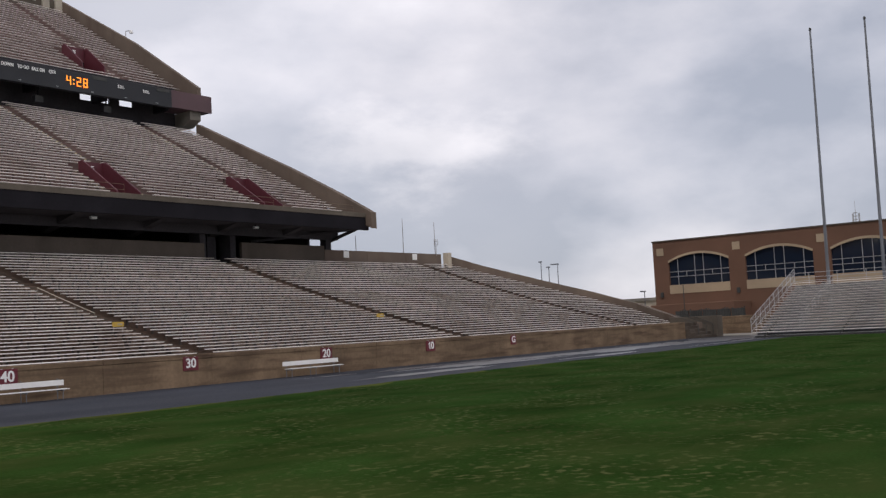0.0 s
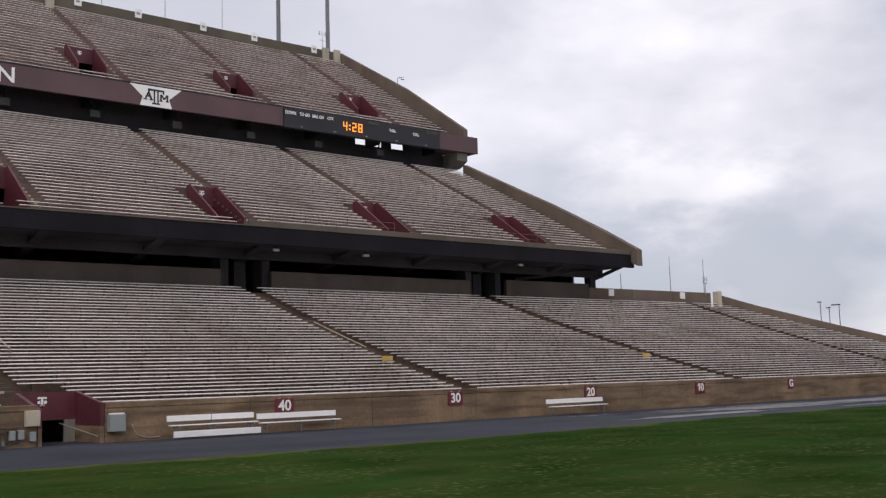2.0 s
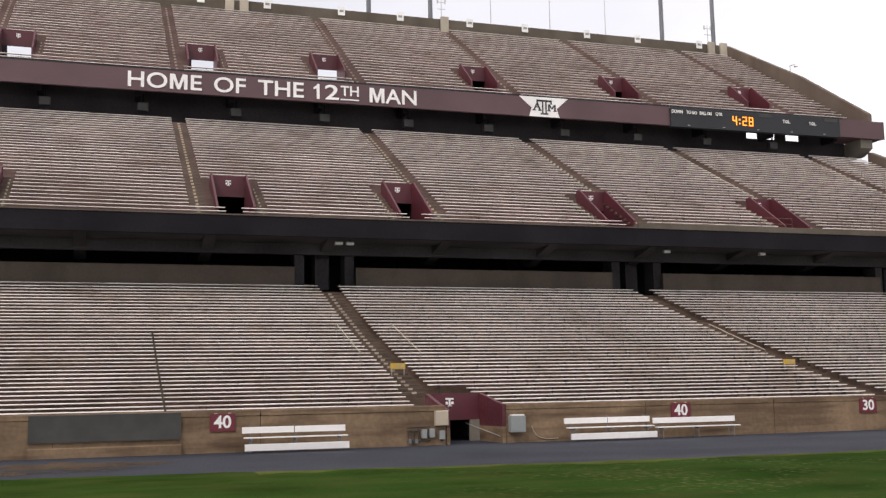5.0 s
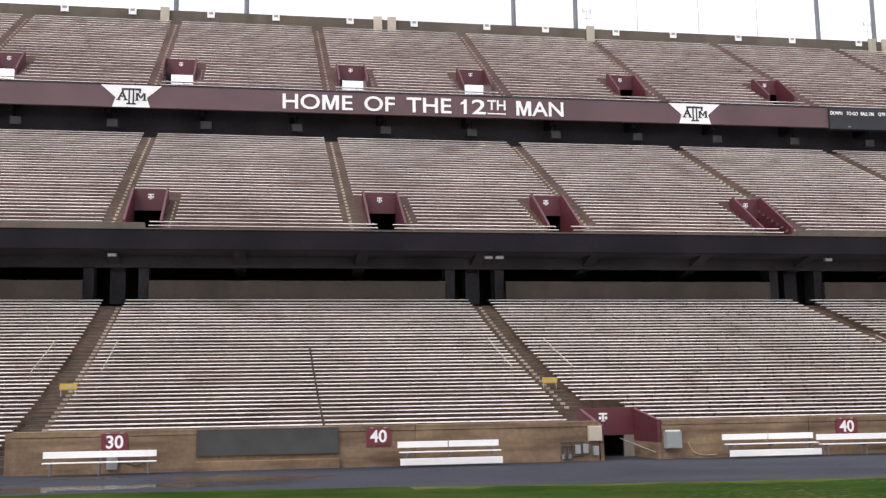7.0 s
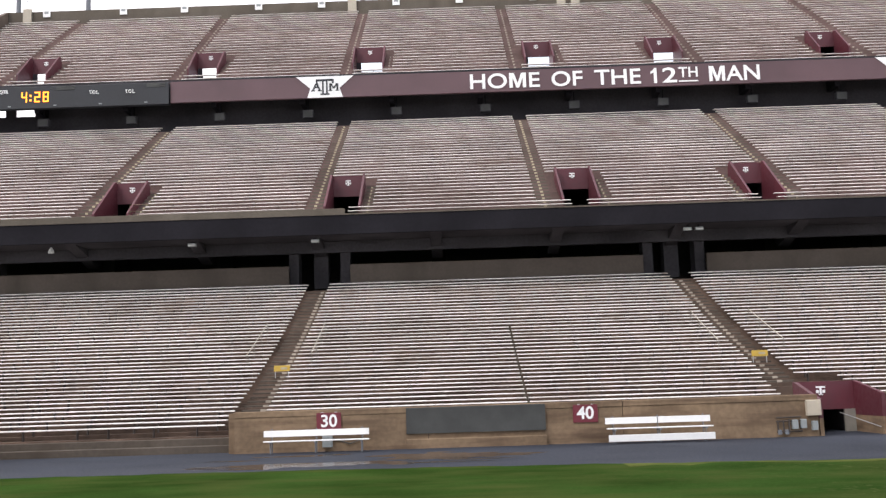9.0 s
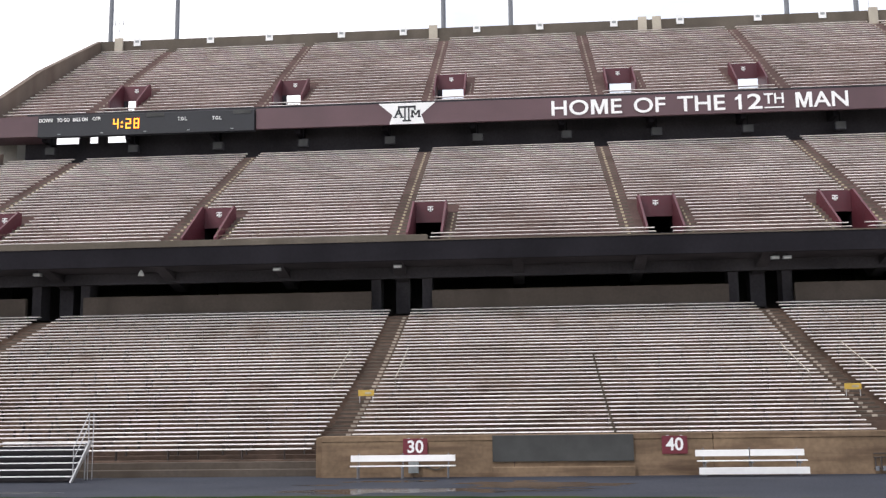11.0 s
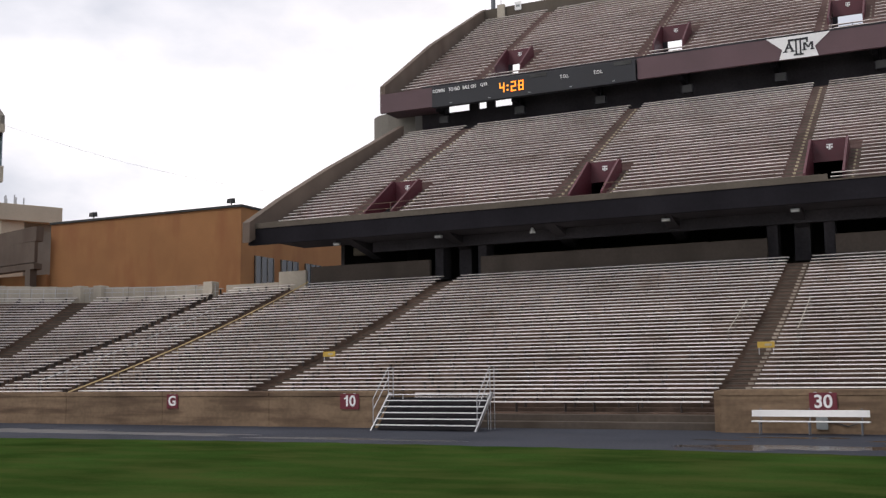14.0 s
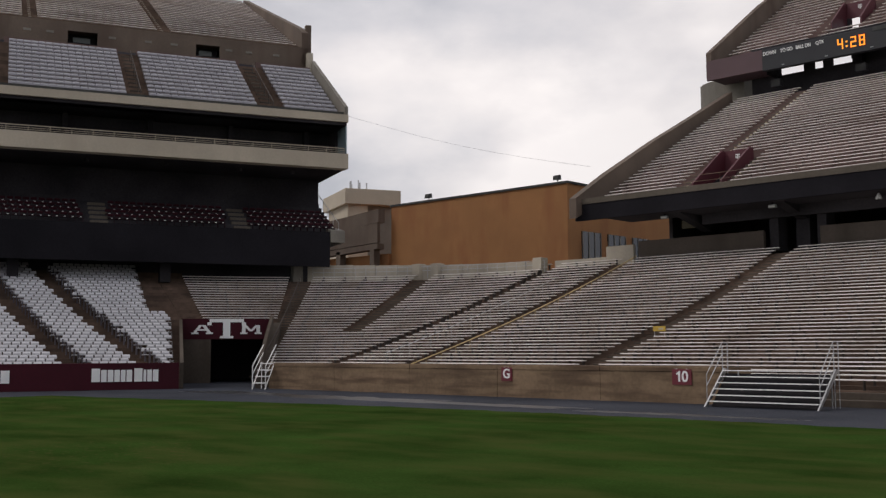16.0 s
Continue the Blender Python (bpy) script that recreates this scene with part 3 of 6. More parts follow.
upper = make_deck("upper_stand", "brown weathered concrete upper tier with aluminium benches", top_row, TOP_N, TOP_T, TOP_SP, 0.55, (3, 7), TOP_VOMS, mat=TIERC)
for a in AISLES:
    aisle_steps(middle, mid_row, MID_N, MID_T, a, 0.5, YSTEP, 0, REARC)
    aisle_steps(upper, top_row, TOP_N, TOP_T, a, 0.5, STEPC, 0, TIERC)
for v in MID_VOMS:
    make_vomitory(middle, *v, mid_row, 0, 8, MID_T, 0.68, 0.0, 14.86, True)
    side = v[1] + 0.43 if v[0] < 0 else v[0] - 0.43
    aisle_steps(middle, mid_row, 10, MID_T, side, 0.3, YSTEP, 0, REARC)
for v in TOP_VOMS:
    make_vomitory(upper, *v, top_row, 3, 7, TOP_T, 0.75, 0.1, 31.25, v[0] > 15)
    side = v[1] + 0.43 if v[0] < 0 else v[0] - 0.43
    aisle_steps(upper, top_row, 9, TOP_T, side, 0.3, STEPC, 3, TIERC)


def make_frames():
    """End walls, fascias, soffits and the concourse behind the benches."""
    # sloping end walls of the two upper tiers
    for s in (-1, 1):
        a, b = (58.6, 59.3) if s > 0 else (-59.0, -58.4)
        g = Geo()
        g.prism([(22.9, 11.4), (22.9, 12.85), (26.9, 15.1), (33.5, 18.5), (37.6, 20.45), (46.3, 24.65), (46.3, 22.3)], a, b)
        part("end_wall", g, PARAPET, middle)
        g = Geo()
        g.prism([(45.82, 26.2), (45.82, 28.45), (56.0, 35.3), (69.3, 43.0), (69.9, 43.3), (69.9, 40.5)], *((58.5, 59.0) if s > 0 else (-60.6, -60.1)))
        part("end_wall", g, PARAPET, upper)
    # fascia of the middle tier
    g = Geo()
    g.box(-END, END, 23.6, 23.9, 11.3, 12.45)
    part("fascia", g, DARK, middle, "dark painted deck edge")
    g = Geo()
    g.box(-END, END, 23.55, 25.14, 12.45, 12.53)
    part("kerb", g, REARC, middle, "brown concrete deck kerb")
    for a, b in ((-END, FRONT[0][0]), (FRONT[-1][1], END)):
        part("upstand", Geo().slab(a, b, 23.56, 23.86, 12.53, 12.84, 0.02), REARC, middle, "brown concrete upstand along the deck edge")
    # fascia of the upper tier
    for a, b in ((-END - 1.4, -55.1), (-36.3, 36.1), (54.7, END + 1.1)):
        g = Geo()
        g.box(a, b, 45.5, 45.8, 25.85, 27.6)
        part("fascia", g, FASCIA, upper, "faded maroon fascia band, greyed for lens haze")
    g = Geo()
    g.box(-END - 0.6, END, 45.8, 47.25, 26.75, 27.3)
    part("front_walk", g, CONCRETE, upper)
    for s in (-1, 1):
        g = Geo()
        g.box(min(s * 55.0, s * (END + 1.1)), max(s * 55.0, s * (END + 1.1)), 45.8, 48.2, 25.9, 26.1)
        part("fascia_return", g, FASCIA, upper)
        g = Geo()
        if s > 0:
            g.prism([(46.0, 25.0), (46.0, 25.9), (50.0, 25.9), (50.0, 24.4), (47.2, 24.4)], 57.6, 59.0)
        else:
            g.tower([(-60.3 - 3.6 * math.sin(radians(q)), 51 - 2.6 * math.cos(radians(q))) for q in range(0, 181, 15)] + [(-58.3, 53.6), (-58.3, 48.4)], 24.2, 26.6)
        part("end_block", g, GREYC, upper, "grey concrete end block")
    # rear wall under the upper tier, coloured dark for shade, with openings to the sky near the scoreboards
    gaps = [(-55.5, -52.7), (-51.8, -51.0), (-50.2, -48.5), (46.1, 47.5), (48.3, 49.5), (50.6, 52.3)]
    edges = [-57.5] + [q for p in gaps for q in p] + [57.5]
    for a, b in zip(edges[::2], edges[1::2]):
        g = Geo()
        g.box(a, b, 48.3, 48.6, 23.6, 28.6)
        part("rear_wall", g, NIGHT, middle, "rear wall coloured dark for shade")
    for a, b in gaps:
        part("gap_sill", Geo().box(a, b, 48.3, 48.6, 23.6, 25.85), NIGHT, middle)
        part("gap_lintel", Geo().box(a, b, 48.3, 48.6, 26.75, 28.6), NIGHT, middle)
    for i in range(16):
        x = -54.9 + 7.32 * i
        g = Geo()
        g.box(x - 0.2, x + 0.2, 46.3, 48.3, 25.6, 27.0)
        part("outrigger", g, DARK, upper)
    # top parapet
    g = Geo()
    g.box(-60.1, 58.5, 69.5, 69.9, 41.0, 43.1)
    part("top_parapet", g, REARC, upper)


make_frames()


def front_rails():
    """Low pipe rails before the first row of the outer blocks."""
    for s0, s1 in [(-50.5, -37.4), (-35.9 + 2.9, -22.9), (22.7, 33.0), (37.2, 47.8), (51.9, 57.8)]:
        g = Geo()
        n = max(3, int((s1 - s0) / 2.2))
        for i in range(n + 1):
            x = s0 + (s1 - s0) * i / n
            g.tube((x, 24.3, 12.7), (x, 24.3, 13.6), 0.016, n=6)
        for z in (13.2, 13.6):
            g.tube((s0, 24.3, z), (s1, 24.3, z), 0.016, n=6)
        part("front_rail", g, RUST, middle, "rusty brown pipe rail")


front_rails()


def make_concourse():
    c = thing("concourse", "dark covered concourse behind the lower benches", "concourse", kind="structure")
    g = Geo()
    g.box(-57, 57.5, 26.32, 46, 7.4, 8.2)
    part("concourse_floor", g, GREYC, c)
    # back wall, coloured dark for the shade of the concourse
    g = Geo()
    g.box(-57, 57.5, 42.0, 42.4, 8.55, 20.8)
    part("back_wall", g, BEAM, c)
    # pale wall behind the last row, its colour darkened for shade, broken at the aisles
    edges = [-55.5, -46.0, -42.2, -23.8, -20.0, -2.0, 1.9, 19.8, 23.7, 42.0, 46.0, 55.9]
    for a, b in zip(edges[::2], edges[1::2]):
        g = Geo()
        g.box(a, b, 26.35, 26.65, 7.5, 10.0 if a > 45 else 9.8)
        part("rear_wall", g, PANELC, c, "brown-grey concrete wall panel, darkened for shade")
    # soffits, their dark colour standing for the shade below the deck
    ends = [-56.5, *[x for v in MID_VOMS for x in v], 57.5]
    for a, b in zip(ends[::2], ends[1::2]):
        part("deck_soffit", Geo().prism([(23.9, 11.3), (23.9, 11.42), (44.0, 21.5), (44.0, 21.3), (31.0, 14.2), (27.0, 11.3)], a, b), UNDER, c, "deck soffit coloured dark for shade")
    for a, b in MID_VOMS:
        part("deck_soffit", Geo().prism([(23.9, 11.3), (23.9, 11.42), (25.6, 12.2), (36.0, 12.2), (36.0, 17.1), (44.0, 21.5), (44.0, 21.3), (36.3, 17.0), (36.3, 12.0), (27.0, 11.3)], a, b), UNDER, c, "deck soffit coloured dark for shade")
    # columns and raking beams, coloured dark for the shade under the deck
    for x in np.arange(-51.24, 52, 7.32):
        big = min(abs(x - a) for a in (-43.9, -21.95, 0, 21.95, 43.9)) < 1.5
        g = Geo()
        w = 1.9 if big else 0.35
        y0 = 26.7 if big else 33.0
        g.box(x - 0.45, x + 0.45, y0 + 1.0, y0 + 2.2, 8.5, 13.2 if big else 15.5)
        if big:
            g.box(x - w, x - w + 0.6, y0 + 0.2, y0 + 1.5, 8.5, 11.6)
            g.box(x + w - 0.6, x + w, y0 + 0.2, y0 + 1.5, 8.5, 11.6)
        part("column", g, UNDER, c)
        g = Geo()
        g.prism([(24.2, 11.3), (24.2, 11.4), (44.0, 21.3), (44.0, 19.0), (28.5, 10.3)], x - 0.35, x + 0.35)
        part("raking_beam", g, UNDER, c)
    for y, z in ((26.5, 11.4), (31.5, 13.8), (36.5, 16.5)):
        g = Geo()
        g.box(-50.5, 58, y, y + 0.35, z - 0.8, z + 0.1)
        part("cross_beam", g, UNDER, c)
    # cross walls in the same shade-dark grey
    for x, y0 in ((56.0, 28.5), (-55.8, 31.0)):
        g = Geo()
        g.prism([(y0, 8.2), (42.0, 8.2), (42.0, 19.9), (y0, 12.1 + 0.523 * (y0 - 26.5))], x, x + 0.3)
        part("cross_wall", g, BEAM, c)
    g = Geo()
    g.box(56.4, 57.1, 26.6, 27.3, 8.0, 12.4)
    part("end_column", g, UNDER, c)
    g = Geo()
    g.tube((57.0, 27.0, 10.4), (58.6, 24.4, 11.6), 0.16, n=6)
    g.tube((48.0, 27.5, 10.2), (58.4, 25.5, 11.5), 0.14, n=6)
    part("end_strut", g, UNDER, c)


make_concourse()


# ---------------------------------------------------------------- field wall
def make_wall():
    w = thing("wall_north", "brown concrete field wall with water stains", "wall", kind="structure")
    runs = [(-63.6, -34.8), (-21.7, -0.86), (1.56, 73.6)]
    for a, b in runs:
        n = max(1, round((b - a) / 6.1))
        for i in range(n):
            g = Geo()
            x0, x1 = a + (b - a) * i / n, a + (b - a) * (i + 1) / n
            g.slab(x0 + 0.012, x1 - 0.012, 0, 0.3, -0.1, 1.268, 0.02)
            part("wall_panel", g, WALLC, w)
            g = Geo()
            g.slab(x0 + 0.02, x1 - 0.02, -0.025, 0.32, 1.27, 1.47, 0.025)
            part("wall_cap", g, WALLC, w)
        g = Geo()
        g.box(a, b, 0.05, 0.29, -0.1, 1.40)
        part("wall_core", g, CONCRETE, w)


make_wall()


# ---------------------------------------------------------------- the rounded corner of the lower tier
OX, OY, R0 = -63.0, -1.8, 1.8
CORNER_N = 38
TURN = 156.5                          # degrees round to the end-zone side
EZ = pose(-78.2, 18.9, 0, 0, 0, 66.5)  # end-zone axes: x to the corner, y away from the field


def polar(r, deg):
    return OX + r * math.cos(radians(deg)), OY + r * math.sin(radians(deg))


def arc_strip(g, r0, r1, z0, z1, a0, a1, step=3.0):
    """A bent bar between two radii, from angle a0 to a1."""
    n = max(1, math.ceil((a1 - a0) / step))
    ring = []
    for i in range(n + 1):
        a = a0 + (a1 - a0) * i / n
        ring.append([(*polar(r0, a), z0), (*polar(r1, a), z0), (*polar(r1, a), z1), (*polar(r0, a), z1)])
    v = [p for q in ring for p in q]
    f = [(0, 1, 2, 3), tuple(4 * n + i for i in (3, 2, 1, 0))]
    for i in range(n):
        f += [(4 * i + j, 4 * i + (j + 1) % 4, 4 * i + 4 + (j + 1) % 4, 4 * i + 4 + j) for j in range(4)]
    g.add(v, f)


def make_corner():
    c = thing("corner_stand", "curved concrete corner tier with aluminium benches", "grandstand")
    legs = Geo()
    for k in range(CORNER_N):
        y, z = low_row(k)
        zl = low_row(k - 1)[1] if k else z - 0.5
        slab = Geo()
        arc_strip(slab, R0 + y, R0 + y + LOW_T + 0.02, zl - 0.25, z, 90, 136.7 if k < 20 else TURN + 3)
        part("row_step", slab, CONCRETE, c)
    for k in range(CORNER_N):
        y, z = low_row(k)
        r = R0 + y + 0.33
        half = math.degrees(0.75 / r)
        cuts = [(90.3, 132.6)] if k < 15 else [(90.3, 112.5 - half), (112.5 + half, 132.8)]
        if k >= 20:
            cuts.append((137.0, 155.4))
        for a0, a1 in cuts:
            g = Geo()
            arc_strip(g, r - 0.125, r + 0.125, z + 0.368, z + 0.42, a0, a1)
            part("bench", g, BENCH, c)
            for i in range(max(2, int(r * radians(a1 - a0) / 1.5))):
                a = a0 + (a1 - a0) * (i + 0.5) / max(2, int(r * radians(a1 - a0) / 1.5))
                x, yy = polar(r, a)
                legs.box(x - 0.05, x + 0.05, yy - 0.05, yy + 0.05, z, z + 0.365)
    part("bench_bracketing", legs, LEG, c, "dark metal bench brackets", "stuff")
    for ang, k0, wide in ((112.5, 15, 1.3), (134.75, 0, 1.2)):
        for k in range(k0, CORNER_N - 1):
            y, z = low_row(k)
            half = math.degrees(wide / 2 / (R0 + y))
            g = Geo()
            arc_strip(g, R0 + y + 0.003, R0 + y + LOW_T * 0.97, z + 0.003, z + 0.10, ang - half, ang + half)
            part("aisle_step", g, AISLEC, c)
    # handrails of the corner aisles
    for ang, k0, mat in ((134.6, 3, LEG),):
        g = Geo()
        for k in range(k0, CORNER_N - 1, 3):
            (y, z), (y2, z2) = low_row(k), low_row(min(CORNER_N - 1, k + 3))
            p, q = polar(R0 + y, ang), polar(R0 + y2, ang)
            g.tube((*p, z + 0.9), (*q, z2 + 0.9), 0.03, n=6)
            g.tube((*p, z), (*p, z + 0.9), 0.03, n=6)
        part("handrail", g, mat, c)
    # pale parapet behind the last row
    n = 11
    for i in range(n):
        a0, a1 = 90 + (134 - 90) * i / n, 90 + (134 - 90) * (i + 1) / n
        g = Geo()
        arc_strip(g, R0 + 25.2, R0 + 25.5, 7.0, 8.78 + 0.4 * i / n, a0 + 0.04, a1 - 0.04)
        part("parapet_panel", g, PALE, c, "pale stained concrete parapet panel")
    g = Geo()
    for i in range(24):
        x, y = polar(R0 + 25.1, 90 + 43 * i / 23)
        g.tube((x, y, 7.9), (x, y, 8.85), 0.018, n=6)
    for z in (8.5, 8.82):
        arc_strip(g, R0 + 25.08, R0 + 25.12, z, z + 0.03, 90, 133)
    part("rear_rail", g, GALV, c, "grey pipe rail before the parapet")
    for ang in (91.2, 110.8, 114.2):
        x, y = polar(R0 + 25.3, ang)
        part("parapet_post", Geo().slab(x - 0.4, x + 0.4, y - 0.4, y + 0.4, 7.0, 9.05, 0.03), PALE, c, "pale concrete post in the parapet")
    return c


corner = make_corner()


def make_west_rails():
    """Parapet over the straight left end of the tier and the yellow rails of its aisle."""
    for i in range(3):
        g = Geo()
        g.box(-63 + 2.35 * i + 0.02, -63 + 2.35 * (i + 1) - 0.02, 26.35, 26.65, 7.4, 8.85 if i < 2 else 9.6)
        part("parapet_panel", g, PALE, lower, "pale stained concrete parapet panel")
    for dx in (0.75,):
        g = Geo()
        for k in range(2, LOW_N - 1, 2):
            (y, z), (y2, z2) = low_row(k), low_row(min(LOW_N - 1, k + 2))
            g.tube((-56 + dx, y, z), (-56 + dx, y, z + 0.5), 0.012, n=6)
            g.tube((-56 + dx, y, z + 0.5), (-56 + dx, y2, z2 + 0.5), 0.034, n=6)
        part("handrail", g, YRAIL, lower, "worn yellow aisle handrail")
    g = Geo()
    for k in range(4, 30, 3):
        (y, z), (y2, z2) = low_row(k), low_row(k + 3)
        g.tube((-58.4, y, z), (-58.4, y, z + 0.8), 0.012, n=6)
        g.tube((-58.4, y, z + 0.8), (-58.4, y2, z2 + 0.8), 0.02, n=6)
    part("handrail", g, GALV, lower, "thin grey handrail")


make_west_rails()


def wall_between(g, p, q, thick, za, zb, z0=-0.1):
    """A wall from p to q whose top runs from za to zb."""
    d = (Vector(q) - Vector(p)).normalized()
    n = Vector((-d.y, d.x)) * thick / 2
    a, b, c, e = Vector(p) + n, Vector(p) - n, Vector(q) - n, Vector(q) + n
    g.hexa([(*a, z0), (*b, z0), (*c, z0), (*e, z0)], [(*a, za), (*b, za), (*c, zb), (*e, zb)])


def make_corner_tunnel():
    t = thing("players_tunnel", "concrete tunnel mouth under a maroon header with white blocks", "tunnel", kind="structure")
    FL, FR, HL, HR = (-67.7, -3.15), (-64.0, -0.4), (-76.4, 2.3), (-72.9, 7.3)
    g = Geo()
    wall_between(g, FL, HL, 0.2, 1.5, 4.3)
    part("side_wall", g, AISLEC, t)
    g = Geo()
    wall_between(g, FR, HR, 0.2, 1.5, 4.6)
    part("side_wall", g, AISLEC, t)
    g = Geo()
    wall_between(g, (-64.6, 0.1), (-73.3, 8.1), 0.5, 0.9, 4.1)
    part("side_infill", g, AISLEC, t)
    u = (Vector(HR) - Vector(HL)).normalized()
    m = pose(HL[0], HL[1], 0, 0, 0, math.degrees(math.atan2(u.y, u.x)))
    w = (Vector(HR) - Vector(HL)).length
    g = Geo()
    g.box(0, w, 0, 0.3, 2.95, 4.35)
    part("header", g.moved(m), MAROOND, t, "maroon header panel")
    g = Geo()

    def bar(p, q, wide):
        """A flat stroke on the header, in shares of its half width and height."""
        (x0, z0), (x1, z1) = [(w / 2 + s[0] * 1.15, 3.66 + s[1] * 1.05) for s in (p, q)]
        g.hexa([(x0 - wide, -0.05, z0), (x0 + wide, -0.05, z0), (x0 + wide, 0, z0), (x0 - wide, 0, z0)],
               [(x1 - wide, -0.05, z1), (x1 + wide, -0.05, z1), (x1 + wide, 0, z1), (x1 - wide, 0, z1)])

    bar((0, 0.42), (0, 0.64), 1.15)
    bar((-1.0, 0.22), (-1.0, 0.42), 0.14)
    bar((1.0, 0.22), (1.0, 0.42), 0.14)
    bar((0, -0.46), (0, 0.42), 0.24)
    bar((0, -0.62), (0, -0.46), 0.46)
    for s, foot in ((-1.42, 0.24), (1.42, 0.24)):
        bar((s - 0.42, -0.34), (s - 0.42, -0.24), foot)
        bar((s + 0.42, -0.34), (s + 0.42, -0.24), foot)
    bar((-1.84, -0.24), (-1.50, 0.24), 0.11)
    bar((-1.0, -0.24), (-1.34, 0.24), 0.13)
    bar((-1.42, -0.12), (-1.42, -0.02), 0.3)
    bar((1.0, -0.24), (1.0, 0.24), 0.12)
    bar((1.84, -0.24), (1.84, 0.24), 0.12)
    bar((1.42, -0.16), (1.06, 0.24), 0.11)
    bar((1.42, -0.16), (1.78, 0.24), 0.11)
    part("badge", g.moved(m), LETTER, t, "white block badge")
    g = Geo()
    g.box(0.0, w * 0.33, 0.02, 0.35, -0.1, 3.05)
    part("cheek_wall", g.moved(m), AISLEC, t, "dark stained concrete cheek")
    # lining coloured near black to stand for the dark inside the tunnel
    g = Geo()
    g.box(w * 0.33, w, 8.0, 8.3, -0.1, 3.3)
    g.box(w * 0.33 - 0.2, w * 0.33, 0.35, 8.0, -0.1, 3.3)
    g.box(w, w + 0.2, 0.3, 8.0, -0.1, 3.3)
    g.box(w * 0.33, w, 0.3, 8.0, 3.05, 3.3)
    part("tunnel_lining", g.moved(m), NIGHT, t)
    # steel steps beside the tunnel
    s = thing("access_steps", "white steel access steps with handrails beside the tunnel", "steps", at=pose(-64.6, -0.55, 0, 0, 0, 28))
    for i in range(4):
        g = Geo()
        g.slab(0.75, 1.55, -1.3 + 0.32 * i, -1.0 + 0.32 * i, 0.32 + 0.36 * i, 0.38 + 0.36 * i, 0.01)
        part("tread", g, WHITEM, s)
    for x in (0.75, 1.55):
        g = Geo()
        g.tube((x, -1.35, 0), (x, -0.1, 1.5), 0.035)
        g.tube((x, -0.1, 0), (x, -0.1, 1.5), 0.03)
        g.tube((x, -1.3, 0), (x, -1.3, 1.35), 0.03)
        part("stringer", g, WHITEM, s)
        g = Geo()
        g.tube((x, -1.3, 1.3), (x, 0.1, 2.5), 0.03)
        g.tube((x, -1.3, 0.85), (x, 0.1, 2.05), 0.025)
        part("handrail", g, WHITEM, s)


make_corner_tunnel()


# ---------------------------------------------------------------- end-zone stand
def chair_geo(g, x, y, z, w=0.47):
    """A stadium chair with its seat down: leaning back shell with a rolled top edge, seat and stanchion."""
    g.hexa([(x, y + 0.06, z + 0.61), (x + w, y + 0.06, z + 0.61), (x + w, y + 0.12, z + 0.61), (x, y + 0.12, z + 0.61)],
           [(x + 0.01, y + 0.08, z + 0.73), (x + w - 0.01, y + 0.08, z + 0.73), (x + w - 0.01, y + 0.14, z + 0.73), (x + 0.01, y + 0.14, z + 0.73)])
    g.hexa([(x + 0.01, y + 0.08, z + 0.73), (x + w - 0.01, y + 0.08, z + 0.73), (x + w - 0.01, y + 0.24, z + 0.73), (x + 0.01, y + 0.24, z + 0.73)],
           [(x + 0.03, y + 0.19, z + 0.83), (x + w - 0.03, y + 0.19, z + 0.83), (x + w - 0.03, y + 0.26, z + 0.82), (x + 0.03, y + 0.26, z + 0.82)])
    g.hexa([(x + 0.01, y - 0.36, z + 0.41), (x + w - 0.01, y - 0.36, z + 0.41), (x + w - 0.01, y + 0.04, z + 0.37), (x + 0.01, y + 0.04, z + 0.37)],
           [(x + 0.01, y - 0.34, z + 0.45), (x + w - 0.01, y - 0.34, z + 0.45), (x + w - 0.01, y + 0.04, z + 0.41), (x + 0.01, y + 0.04, z + 0.41)])
    g.box(x + w + 0.005, x + w + 0.035, y - 0.16, y + 0.10, z, z + 0.36)


ENDPANEL = material("dark_row_end", (0.075, 0.065, 0.075), 0.6, vary=0.2)


def low_w(k):
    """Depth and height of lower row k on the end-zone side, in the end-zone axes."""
    y = 2.0 + 0.715 * k
    return y - 20.4, low_z(y)


